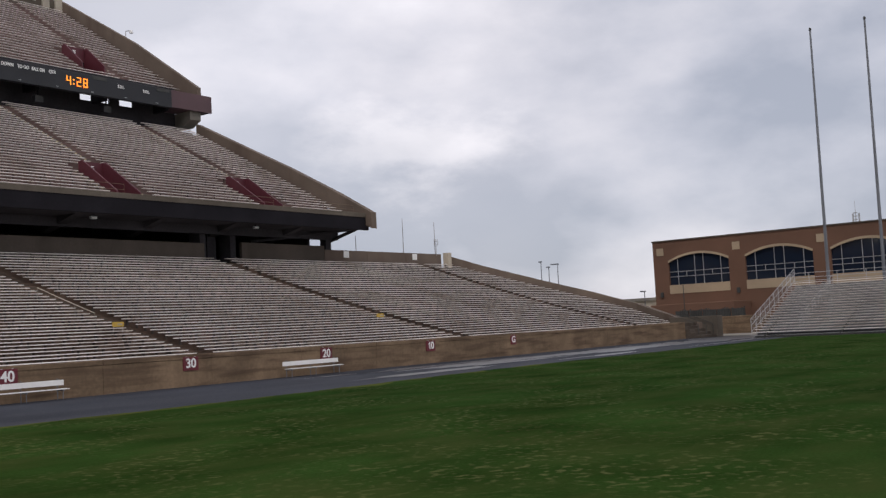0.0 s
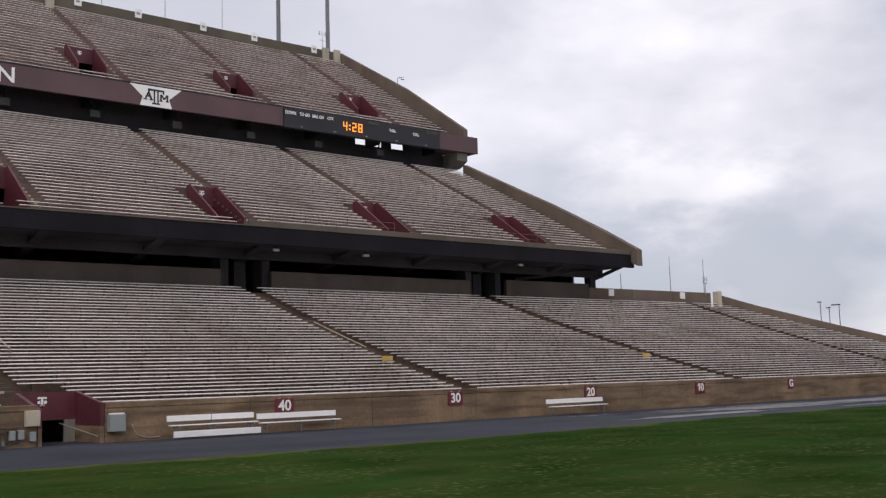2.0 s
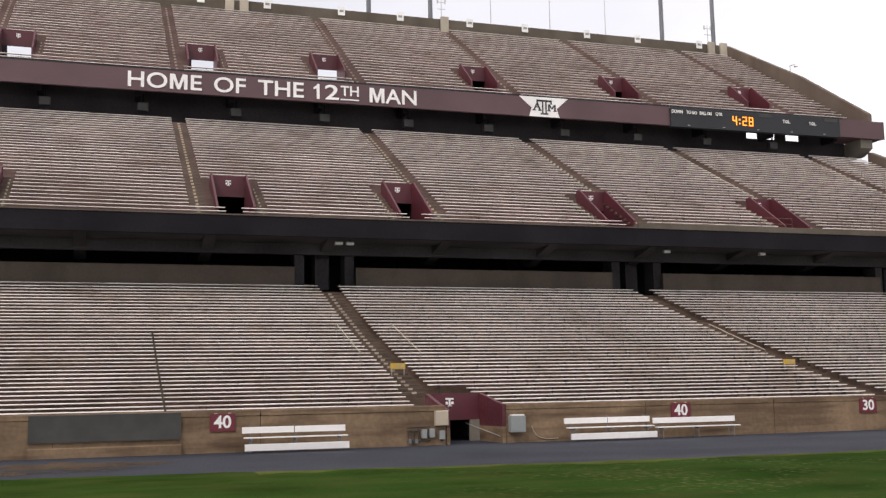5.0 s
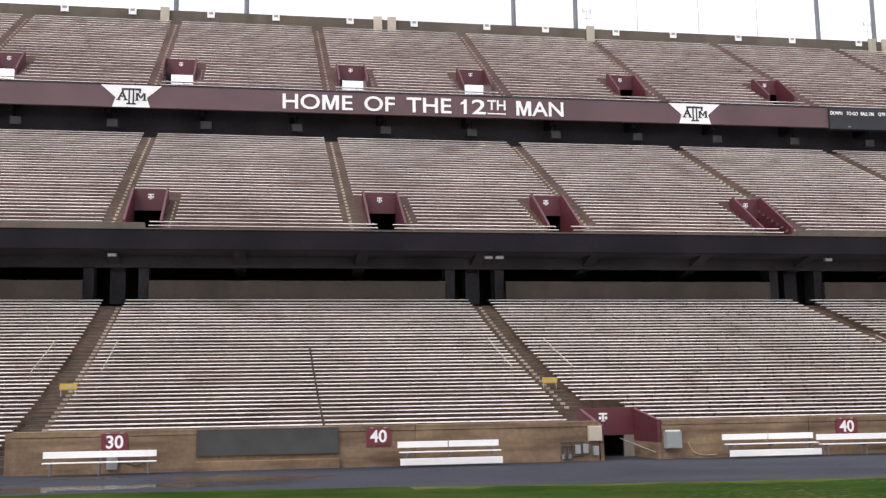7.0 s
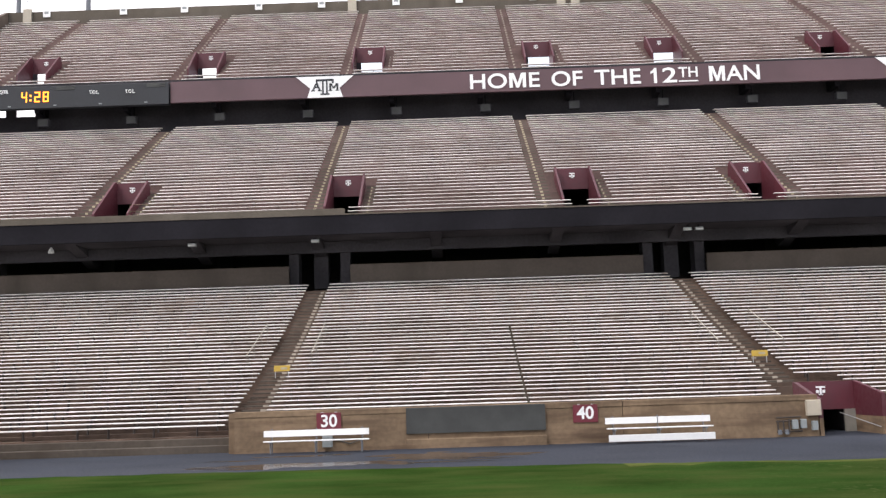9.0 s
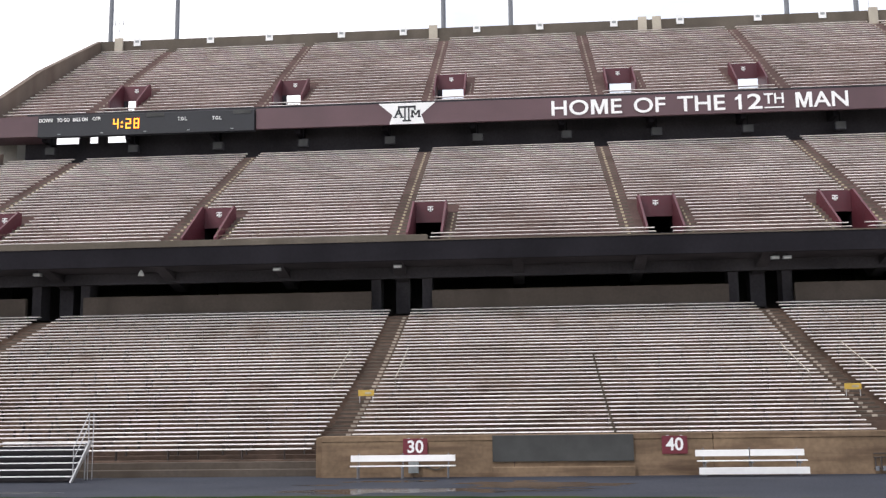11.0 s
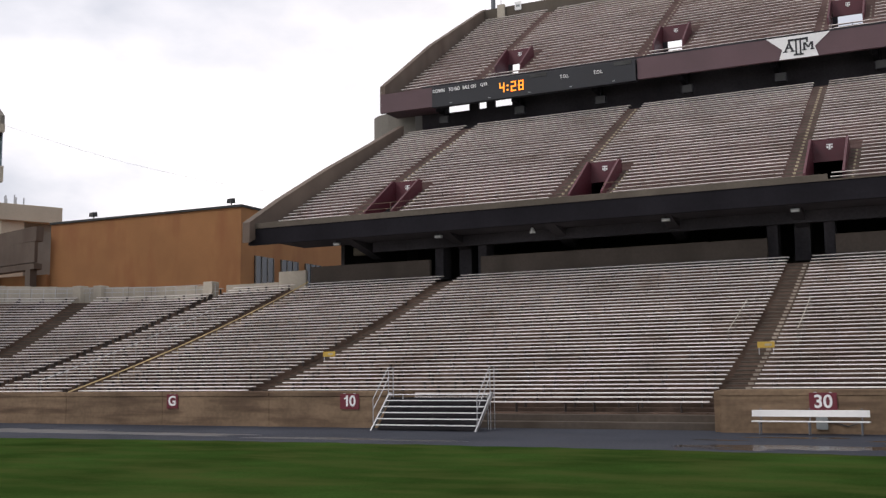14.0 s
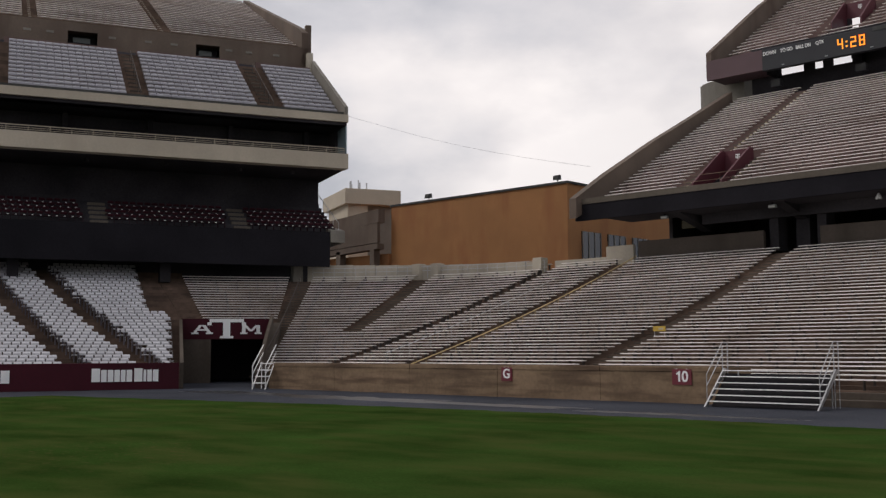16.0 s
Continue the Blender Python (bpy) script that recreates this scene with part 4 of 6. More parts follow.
def make_end_lower():
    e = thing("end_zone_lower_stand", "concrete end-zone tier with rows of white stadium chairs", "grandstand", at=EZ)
    g = Geo()
    for k in range(36):
        w, z = low_w(k)
        zl = low_w(k - 1)[1] if k else z - 0.4
        right = -16.0 + 0.11 * k if k < 17 else -12.2
        g = Geo()
        g.box(-62, right, w, w + 0.735, zl - 0.25, z)
        part("row_step", g, CONCRETE, e)
    one = Geo()
    chair_geo(one, 0, 0, 0)
    chair = one.mesh("chair", CHAIRW)
    rest, end = Geo(), Geo()
    count = 0
    for k in range(34):
        w, z = low_w(k)
        d = w + 16.8
        right = -(16.4 - 0.095 * k) if k < 18 else -(16.5 - 0.02 * k)
        a1, a2, a3 = -(17.8 + d * 0.243), -(21.9 + d * 0.25), -(31.0 + d * 0.25)
        for x1, x0 in ((right, a1 + 0.65), (a1 - 0.65, a2 + 0.65), (a2 - 0.65, a3 + 0.6), (a3 - 0.6, a3 - 9)):
            n = int((x1 - x0) / 0.52)
            for i in range(n):
                x = x1 - 0.52 * (i + 1) - (0.0, 0.17, 0.34)[k % 3]
                if count < 300 and k < 22 and x > -26:
                    ob = part("chair", chair, CHAIRW, e)
                    ob.location = (x, w + 0.42, z)
                    count += 1
                else:
                    chair_geo(rest, x, w + 0.42, z)
            if n > 0:
                end.box(x0 + 0.0, x0 + 0.06, w + 0.1, w + 0.6, z, z + 0.78)
    part("chair_rows", rest, CHAIRW, e, "rows of white stadium chairs", "stuff")
    part("row_end_panels", end, ENDPANEL, e, "grey row end panels", "stuff")
    # maroon advertising board along the front
    g = Geo()
    g.slab(-62, -16.25, -18.75, -18.45, -0.1, 1.5, 0.02)
    part("front_board", g, MAROOND, e, "dark maroon front board")
    g = Geo()
    x = -21.05
    for i, wdt in enumerate((0.45, 0.30, 0.30, 0.29, 0.25, 0.30, 0.0, 0.45, 0.15, 0.25, 0.30)):
        if wdt:
            g.box(x, x + wdt, -18.80, -18.75, 0.45, 1.2 if i in (0, 7) else 1.12)
        x += wdt + 0.06
    for i in range(2):
        g.box(-26.3 + 0.55 * i, -25.85 + 0.55 * i, -18.80, -18.75, 0.45, 1.15)
    part("sign_bars", g, LETTER, e, "white bars of a sponsor sign")
    return e


make_end_lower()


def make_end_upper():
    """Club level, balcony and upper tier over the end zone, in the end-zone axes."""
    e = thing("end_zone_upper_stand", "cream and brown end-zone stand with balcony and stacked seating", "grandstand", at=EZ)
    L = -62.0
    # black deck edge and club seats
    g = Geo()
    g.box(L, -1.2, 1.0, 1.4, 8.9, 11.75)
    part("club_fascia", g, DARK, e, "black deck edge")
    g = Geo()
    g.prism([(0.8, 10.9), (0.8, 11.85), (3.0, 12.3), (4.8, 12.3), (4.8, 10.9)], -1.2, 0)
    part("club_end_block", g, GREYC, e, "grey concrete end block")
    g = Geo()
    # club steps, near black to carry the shade below the balcony
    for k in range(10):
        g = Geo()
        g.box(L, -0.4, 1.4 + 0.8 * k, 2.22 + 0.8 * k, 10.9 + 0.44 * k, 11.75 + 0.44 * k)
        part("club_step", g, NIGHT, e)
    seats, tips, plates = Geo(), Geo(), 0
    one = Geo()
    chair_geo(one, 0, 0, 0)
    club = one.mesh("club_chair", CHAIRM)
    # small white chip on each seat front, painted in as a glint
    plate = Geo().box(0.23, 0.35, -0.39, -0.36, 0.40, 0.46).mesh("seat_plate", WHITE)
    for k in range(4):
        x = -0.6 - 0.12 * k
        while x > L:
            if not any(abs(x + a) < 0.9 for a in (8.3, 19.1, 30.0, 41.0)):
                y, z = 1.85 + 0.8 * k, 11.75 + 0.44 * k
                if x > -26.0:
                    c = part("chair", club, CHAIRM, e)
                    c.location = (x - 0.53, y, z)
                    part("seat_plate", plate, WHITE, c)
                else:
                    chair_geo(seats, x - 0.53, y, z)
                    tips.box(x - 0.30, x - 0.18, y - 0.39, y - 0.36, z + 0.40, z + 0.46)
            x -= 0.56
    part("club_chair_rows", seats, CHAIRM, e, "rows of maroon club chairs", "stuff")
    part("seat_plate_rows", tips, WHITE, e, "small white chips painted as seat glints", "stuff")
    for a in (8.3, 19.1, 30.0):
        for k in range(5):
            g = Geo().slab(-a - 0.65, -a + 0.65, 1.42 + 0.8 * k, 1.85 + 0.8 * k, 11.755 + 0.44 * k, 11.97 + 0.44 * k, 0.02)
            part("club_aisle_step", g, REARC, e)
    g = Geo()
    g.tube((-0.3, 1.6, 12.6), (-0.3, 9.2, 16.6), 0.03)
    for i in range(6):
        g.tube((-0.3, 1.6 + 1.5 * i, 11.8 + 0.8 * i), (-0.3, 1.6 + 1.5 * i, 12.6 + 0.8 * i), 0.025)
    part("club_end_rail", g, GALV, e)
    # back walls, with the shade of the recess put into their colour
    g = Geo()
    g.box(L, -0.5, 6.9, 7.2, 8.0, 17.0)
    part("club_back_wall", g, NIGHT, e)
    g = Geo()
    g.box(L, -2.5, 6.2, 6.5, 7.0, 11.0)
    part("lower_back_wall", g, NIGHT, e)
    # the column at the open end is grey, those further in shade-black
    for x in (-3.4, -14.0, -25.0, -36.0):
        g = Geo()
        g.box(x - 0.4, x + 0.4, 2.6, 3.5, 7.5, 11.2)
        part("column", g, GREYC if x > -5 else NIGHT, e)
    # balcony
    g = Geo()
    g.prism([(0, 16.88), (0, 18.1), (0.35, 18.1), (0.35, 17.5), (1.0, 17.5), (1.0, 16.88)], L, 0)
    part("balcony", g, CREAM, e, "cream precast balcony front")
    # deck split from the cream front and darkened for its shaded underside
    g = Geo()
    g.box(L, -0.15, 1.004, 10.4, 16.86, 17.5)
    part("balcony_deck", g, NIGHT, e, "balcony deck and soffit coloured dark for shade")
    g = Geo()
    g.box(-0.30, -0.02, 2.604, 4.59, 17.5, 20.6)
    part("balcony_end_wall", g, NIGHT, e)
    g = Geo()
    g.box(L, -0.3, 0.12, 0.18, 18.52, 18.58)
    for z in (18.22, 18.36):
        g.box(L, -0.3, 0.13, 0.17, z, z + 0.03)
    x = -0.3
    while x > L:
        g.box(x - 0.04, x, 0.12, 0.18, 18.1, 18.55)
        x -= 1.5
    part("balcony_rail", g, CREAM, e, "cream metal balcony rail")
    # balcony back wall in the same deep-shade colour
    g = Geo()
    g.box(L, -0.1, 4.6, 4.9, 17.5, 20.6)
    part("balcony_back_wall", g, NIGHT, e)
    g = Geo()
    g.box(-0.10, -0.02, 0.36, 2.6, 17.5, 20.71)
    part("side_glass", g, PALEGLASS, e, "pale green glass end screen")
    for a in (2.4, 8.8, 15.2, 21.6, 28.0):
        g = Geo()
        g.box(-a - 0.2, -a + 0.2, 3.9, 4.6, 17.5, 20.6)
        part("balcony_post", g, NIGHT, e)
    g = Geo()
    for a in (5.0, 12.5, 21.0):
        g.box(-a - 2.5, -a + 2.3, 4.45, 4.6, 17.5, 18.9)
    part("balcony_counter", g, GREYC, e)
    for a in (3.8, 8.2, 14.0, 20.0):
        g = Geo()
        g.tube((-a, 3.0, 16.88), (-a, 3.0, 16.62), 0.17, 0.2, 10)
        part("soffit_lamp", g, NIGHT, e)
    # upper deck edge
    g = Geo()
    g.prism([(0, 20.72), (0, 21.34), (0.3, 21.38), (0.9, 21.38), (0.9, 20.72)], L, 0)
    part("upper_fascia", g, CREAM, e, "cream precast deck edge")
    part("front_screen", Geo().box(L, -0.3, 0.34, 0.42, 21.38, 21.6), GREYDARK, e, "dark low screen above the deck edge")
    # soffit, its dark colour standing for shade
    g = Geo()
    g.prism([(0.25, 20.5), (0.25, 20.71), (4.9, 20.71), (4.9, 20.5)], L, -0.1)
    part("upper_soffit", g, NIGHT, e, "soffit under the deck edge, coloured dark for shade")
    # chairs of the upper tier
    def up(k):
        return 0.7 + 0.76 * k, 21.2 + 0.50 * k
    g = Geo()
    for k in range(13):
        y, z = up(k)
        g = Geo()
        g.box(L, -0.35, y, y + 0.78, z - 0.7, z)
        part("row_step", g, CONCRETE, e)
    seats = Geo()
    aisles = (6.2, 16.5, 26.9, 37.2, 47.5)
    one = Geo()
    chair_geo(one, 0, 0, 0, 0.545)
    grey_chair = one.mesh("grey_chair", CHAIR)
    for k in range(12):
        y, z = up(k)
        x = -0.6
        while x > L:
            if not any(abs(x - 0.25 + a) < 0.95 for a in aisles):
                if x > -16.5:
                    c = part("chair", grey_chair, CHAIR, e)
                    c.location = (x - 0.53, y + 0.42, z)
                else:
                    chair_geo(seats, x - 0.53, y + 0.42, z, 0.545)
            x -= 0.56
    part("upper_chair_rows", seats, CHAIR, e, "rows of silver grey stadium chairs", "stuff")
    for a in aisles[:4]:
        for k in range(12):
            y, z = up(k)
            part("aisle_step", Geo().slab(-a - 0.45, -a + 0.45, y + 0.4, y + 0.755, z + 0.003, z + 0.25, 0.02), AISLEC, e)
        pts = []
        g = Geo()
        for k in range(0, 12, 2):
            y, z = up(k)
            g.tube((-a + 0.1, y, z), (-a + 0.1, y, z + 0.9), 0.03, n=6)
            pts.append((-a + 0.1, y, z + 0.9))
        g.pipe(pts, 0.03)
        part("aisle_rail", g, LEG, e)
    a0 = [L] + [q for a in (47.5, 37.2, 26.9, 16.5, 6.2) for q in (-a - 0.75, -a + 0.75)] + [-0.5]
    for x0, x1 in zip(a0[::2], a0[1::2]):
        part("cross_aisle_rail_wall", Geo().box(x0, x1, 9.95, 10.1, 27.2, 27.72), TIERC, e, "low rail wall above the chairs")
    # cross wall with doorways, then the highest benches
    vom = [(-21.2, -18.8), (-10.5, -8.4), (-42.0, -39.6), (-31.5, -29.2)]
    cuts = sorted([L, -0.3] + [q for v in vom for q in v])
    for x0, x1 in zip(cuts, cuts[1:]):
        if (x0, x1) in vom:
            g = Geo()
            g.box(x0, x1, 11.2, 11.5, 29.15, 29.9)
            part("door_head", g, PARAPET, e)
            # back of the doorway, coloured for the shade inside
            g = Geo()
            g.box(x0, x1, 12.6, 12.8, 27.0, 29.2)
            part("door_recess", g, NIGHT, e)
            g = Geo()
            g.box(x0 + 0.5, x1 - 0.5, 12.45, 12.6, 28.4, 28.95)
            part("door_plate", g, GREYBOX, e)
        else:
            g = Geo()
            g.box(x0, x1, 11.2, 11.6, 27.0, 29.9)
            part("cross_wall", g, PARAPET, e, "brown concrete cross wall")
    for a in (3.3, 5.8, 7.6, 12.4, 14.6, 17.6, 22.6, 24.4):
        part("section_plate", Geo().box(-a - 0.3, -a + 0.3, 11.14, 11.19, 28.78, 28.98), GREYC, e, "small pale plate")
    g = Geo()
    for k in range(24):
        y, z = 11.6 + 1.02 * k, 29.9 + 0.497 * k
        g = Geo()
        g.box(L, -0.9, y, y + 1.04, z - 0.7, z)
        part("row_step", g, CONCRETE, e)
    tops = (-4.9 - 8.3, -24.2, -36, -48)
    m = {}
    for k in range(24):
        y, z = 11.6 + 1.02 * k, 29.9 + 0.497 * k
        ed = [L] + [q for a in sorted(tops) for q in (a - 0.6, a + 0.6)] + [-1.3 - 0.0 * k]
        for x0, x1 in zip(ed[::2], ed[1::2]):
            key = round(x1 - x0, 2)
            if key not in m:
                m[key] = bench_mesh(key, deep=0.25, thick=0.05)
            ob = part("bench", m[key], BENCH, e)
            ob.location = (x0, y + 0.36, z + 0.42)
    g = Geo()
    for a in tops:
        for k in range(23):
            g.box(a - 0.12, a + 0.12, 12.2 + 1.02 * k, 12.5 + 1.02 * k, 29.9 + 0.497 * k, 30.14 + 0.497 * k)
    part("top_aisle_steps", g, PALE, e, "pale aisle step markings", "stuff")
    g = Geo()
    g.prism([(11.2, 27.0), (11.2, 31.3), (12.3, 32.0), (36.5, 42.3), (36.5, 38.0), (14, 27.0)], -0.9, -0.3)
    part("top_end_wall", g, PARAPET, e, "tan concrete end wall")
    g = Geo()
    g.prism([(11.6, 27.5), (11.6, 32.2), (12.1, 32.2), (12.1, 27.5)], -0.4, 0.1)
    part("end_post", g, PARAPET, e)
    g = Geo()
    g.prism([(9.9, 27.0), (10.3, 29.2), (10.9, 29.2), (10.9, 27.0)], -0.6, -0.1)
    part("end_fin", g, PALE, e)
    g = Geo()
    g.prism([(0.1, 20.9), (0.1, 22.0), (10.0, 28.4), (10.0, 25.8)], -0.3, 0)
    part("upper_end_wall", g, GREYC, e)
    # mass behind the tiers, in the deep-shade colour
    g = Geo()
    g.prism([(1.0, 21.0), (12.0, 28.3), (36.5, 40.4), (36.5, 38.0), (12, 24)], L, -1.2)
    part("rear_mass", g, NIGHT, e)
    return e


make_end_upper()


# ---------------------------------------------------------------- things along the field wall
def fitted(word, x0, x1, z, height, y, name):
    """Letters stretched between two places on the fascia."""
    me = text_mesh(word, height, 0.06, LETTER, name)
    xs, zs = [v.co.x for v in me.vertices], [v.co.z for v in me.vertices]
    sx, sz = (x1 - x0) / (max(xs) - min(xs)), height / (max(zs) - min(zs))
    me.transform(Matrix.Translation((x0, y, z)) @ Matrix.Diagonal((sx, 1, sz, 1)) @ Matrix.Translation((-min(xs), 0, -(max(zs) + min(zs)) / 2)))
    return me


def pieces_of(me):
    """The separate shapes of a mesh, from left to right, each as a mesh."""
    bm = bmesh.new()
    bm.from_mesh(me)
    bmesh.ops.remove_doubles(bm, verts=bm.verts, dist=0.0005)
    left, out = set(bm.verts), []
    while left:
        todo, isle = [next(iter(left))], set()
        while todo:
            v = todo.pop()
            if v in isle:
                continue
            isle.add(v)
            todo += [e.other_vert(v) for e in v.link_edges]
        left -= isle
        order = {v: i for i, v in enumerate(isle)}
        faces = [tuple(order[v] for v in f.verts) for f in bm.faces if f.verts[0] in isle]
        out.append((min(v.co.x for v in isle), [tuple(v.co) for v in isle], faces))
    bm.free()
    made = []
    for _, vs, fs in sorted(out, key=lambda o: o[0]):
        m = bpy.data.meshes.new("letter")
        m.from_pydata(vs, [], fs)
        m.materials.append(LETTER)
        made.append(m)
    return made


def capital_m(me):
    """A bold M in the place of the given letter."""
    xs, ys, zs = ([v.co[i] for v in me.vertices] for i in range(3))
    out = ((0, 0), (0.2, 0), (0.2, 0.68), (0.42, 0), (0.58, 0), (0.8, 0.68), (0.8, 0), (1, 0), (1, 1), (0.72, 1), (0.5, 0.3), (0.28, 1), (0, 1))
    flat = [(min(xs) + a * (max(xs) - min(xs)), min(zs) + b * (max(zs) - min(zs))) for a, b in out]
    n = len(flat)
    g = Geo()
    g.add([(a, min(ys), b) for a, b in flat] + [(a, max(ys), b) for a, b in flat],
          [tuple(range(n)), tuple(range(n, 2 * n))[::-1]] + [(i, (i + 1) % n, n + (i + 1) % n, n + i) for i in range(n)])
    return g.mesh("letter", LETTER)


def numeral_one(me):
    """A bold flagged 1 in the place of the given figure."""
    xs, ys, zs = ([v.co[i] for v in me.vertices] for i in range(3))
    mid, tall = (min(xs) + max(xs)) / 2, max(zs) - min(zs)
    out = ((0.0, 0), (0.19, 0), (0.19, 1), (0.03, 1), (-0.03, 0.88), (-0.21, 0.78), (-0.21, 0.63), (0.0, 0.70))
    flat = [(mid + a * tall, min(zs) + b * tall) for a, b in out]
    n = len(flat)
    g = Geo()
    g.add([(a, min(ys), b) for a, b in flat] + [(a, max(ys), b) for a, b in flat],
          [tuple(range(n)), tuple(range(n, 2 * n))[::-1]] + [(i, (i + 1) % n, n + (i + 1) % n, n + i) for i in range(n)])
    return g.mesh("letter", LETTER)


SIGNS = [(-45.72, "G"), (-36.58, "10"), (-18.29, "30"), (-9.14, "40"), (9.14, "40"), (18.29, "30"), (27.43, "20"), (36.58, "10"), (45.72, "G")]
_words = {}
for x, word in SIGNS:
    s = thing("yard_sign", f"maroon yard marker with white {word} on the wall", "sign", "yard markers on the wall", at=pose(x, -0.03, 1.05))
    g = Geo()
    w = 0.88 if len(word) == 2 else 0.62
    g.box(-w / 2, w / 2, -0.02, 0.028, -0.31, 0.31)
    part("plate", g, SIGNRED, s)
    if word not in _words:
        glyphs = pieces_of(text_mesh(word, 0.43, 0.015, LETTER, "numeral", 0.03))
        _words[word] = [numeral_one(me) if glyph == "1" else me for glyph, me in zip(word, glyphs)]
    for me in _words[word]:
        part("numeral", me, LETTER, s).location = (0, -0.026, 0.0)
    for dx in (-w / 2 + 0.2, w / 2 - 0.2):
        part("clip", Geo().box(dx - 0.05, dx + 0.05, -0.018, 0.02, 0.31, 0.33), GALV, s)


def make_team_bench(x0, x1, tall, label):
    """A team bench: back board, seat board and, on some, a low foot board, on steel legs."""
    b = thing("team_bench", label, "bench", "team benches by the wall", at=pose(x0, -0.75, 0))
    w, up = x1 - x0, 0.08 if tall else 0.0
    n = 2 if tall else 1
    for i in range(n):
        g = Geo()
        g.slab(w * i / n + 0.02, w * (i + 1) / n - 0.02, 0.12, 0.17, 0.585 + up, 0.80 + up, 0.01)
        part("back_board", g, WHITEM, b)
    g = Geo()
    g.slab(0.05, w - 0.0, -0.24, 0.05, 0.42 + up, 0.455 + up, 0.01)
    part("seat_board", g, WHITEM, b)
    if tall:
        g = Geo()
        g.slab(0.05, w, -0.42, -0.37, 0.08, 0.31, 0.01)
        part("foot_board", g, WHITEM, b)
    for i in range(3):
        x = w * (0.08, 0.5, 0.93)[i]
        g = Geo()
        g.tube((x, 0.2, 0), (x, 0.2, 0.86 + up), 0.022)
        g.tube((x, -0.18, 0), (x, -0.18, 0.42 + up), 0.018)
        g.box(x - 0.03, x + 0.03, -0.4 if tall else -0.25, 0.22, 0.36 + up, 0.41 + up)
        if tall:
            g.box(x - 0.03, x + 0.03, -0.4, 0.2, 0.14, 0.19)
        part("leg", g, POLEG, b)


make_team_bench(-20.54, -16.8, False, "white metal team bench with grey legs below the thirty marker")
make_team_bench(-8.55, -4.84, True, "white two-tier metal team bench against the wall")
make_team_bench(3.7, 7.4, True, "white two-tier metal team bench against the wall")
make_team_bench(7.5, 11.27, False, "white metal team bench below the forty marker")
make_team_bench(23.6, 27.7, False, "white metal team bench below the twenty marker")


def make_wall_fittings():
    # dark board let into the wall
    p = thing("wall_board", "dark grey felt-like board fixed to the wall", "board", at=pose(-13.05, 0, 0))
    g = Geo()
    g.slab(-2.48, 2.48, -0.09, -0.003, 0.52, 1.44, 0.015)
    part("board", g, GREYDARK, p)
    g = Geo()
    g.slab(-2.5, 2.5, -0.16, -0.003, 0.0, 0.34, 0.03)
    part("plinth", g, WALLC, p)
    # tunnel mouth with maroon cheeks
    t = thing("aisle_tunnel", "maroon-walled tunnel mouth through the field wall", "tunnel", kind="structure")
    for x, za in ((-0.85, 1.28), (1.4, 1.46)):
        g = Geo()
        g.prism([(-0.02, 0.62), (-0.02, za), (2.6, 1.9), (2.6, 0.62)], x, x + 0.15)
        part("cheek_wall", g, MAROON, t)
        g = Geo()
        g.prism([(-0.02, -0.1), (-0.02, 0.62), (2.75, 0.62), (2.75, -0.1)], x + 0.004, x + 0.146)
        part("cheek_base", g, WALLC, t)
    g = Geo()
    g.box(-0.85, 1.55, 2.6, 2.75, 0.84, 1.9)
    part("header_panel", g, MAROON, t)
    make_emblem(t, 0.15, 2.598, 1.55, 0.34)
    g = Geo()
    g.box(1.0, 1.4, 2.55, 2.7, -0.1, 0.84)
    part("door_cheek", g, GREYC, t)
    # lining whose near-black colour puts shade into the low opening
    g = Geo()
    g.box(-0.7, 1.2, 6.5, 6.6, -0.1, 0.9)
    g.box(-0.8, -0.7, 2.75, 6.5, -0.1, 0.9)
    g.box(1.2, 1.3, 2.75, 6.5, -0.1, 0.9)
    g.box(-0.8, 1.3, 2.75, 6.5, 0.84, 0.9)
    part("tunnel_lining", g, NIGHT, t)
    g = Geo()
    g.tube((0.75, 2.4, 0.72), (1.36, 0.1, 0.25), 0.016)
    part("handrail", g, GALV, t)
    # boxes and meters
    b = thing("electrical_box", "cream painted electrical box on the wall", "electrical box", at=pose(-1.07, 0, 1.0))
    g = Geo()
    g.slab(-0.25, 0.25, -0.2, -0.003, -0.27, 0.28, 0.02)
    part("cabinet", g, CREAM, b)
    g = Geo()
    g.box(-0.23, 0.23, -0.212, -0.2, -0.25, 0.24)
    part("door", g, CREAM, b)
    b = thing("electrical_cabinet", "grey steel electrical cabinet with a white cap", "electrical box", at=pose(1.95, 0, 0.40))
    g = Geo()
    g.slab(-0.30, 0.30, -0.32, -0.003, 0, 0.62, 0.02)
    part("cabinet", g, GREYBOX, b)
    g = Geo()
    g.box(-0.26, 0.26, -0.332, -0.32, 0.04, 0.58)
    part("door", g, GREYBOX, b)
    g = Geo()
    g.box(-0.25, 0.25, -0.30, -0.05, 0.622, 0.67)
    part("cap", g, WHITE, b)
    m = thing("meter_bank", "small grey utility meters with pipes on the wall", "meters", at=pose(-1.6, 0, 0.1))
    for x, z, w in ((-0.15, 0.34, 0.2), (0.15, 0.36, 0.2), (0.55, 0.28, 0.2)):
        g = Geo()
        g.slab(x - w / 2, x + w / 2, -0.16, -0.003, z - 0.16, z + 0.16, 0.02)
        part("meter", g, GREYBOX, m)
    g = Geo()
    for x in (-0.75, -0.55, -0.35):
        g.tube((x, -0.08, 0.02), (x, -0.08, 0.45 + 0.2 * (x + 0.75)), 0.03, n=6)
    for z in (0.08, 0.45, 0.58):
        g.tube((-0.8, -0.08, z), (0.1, -0.08, z + 0.02), 0.025, n=6)
    part("pipework", g, LEG, m)
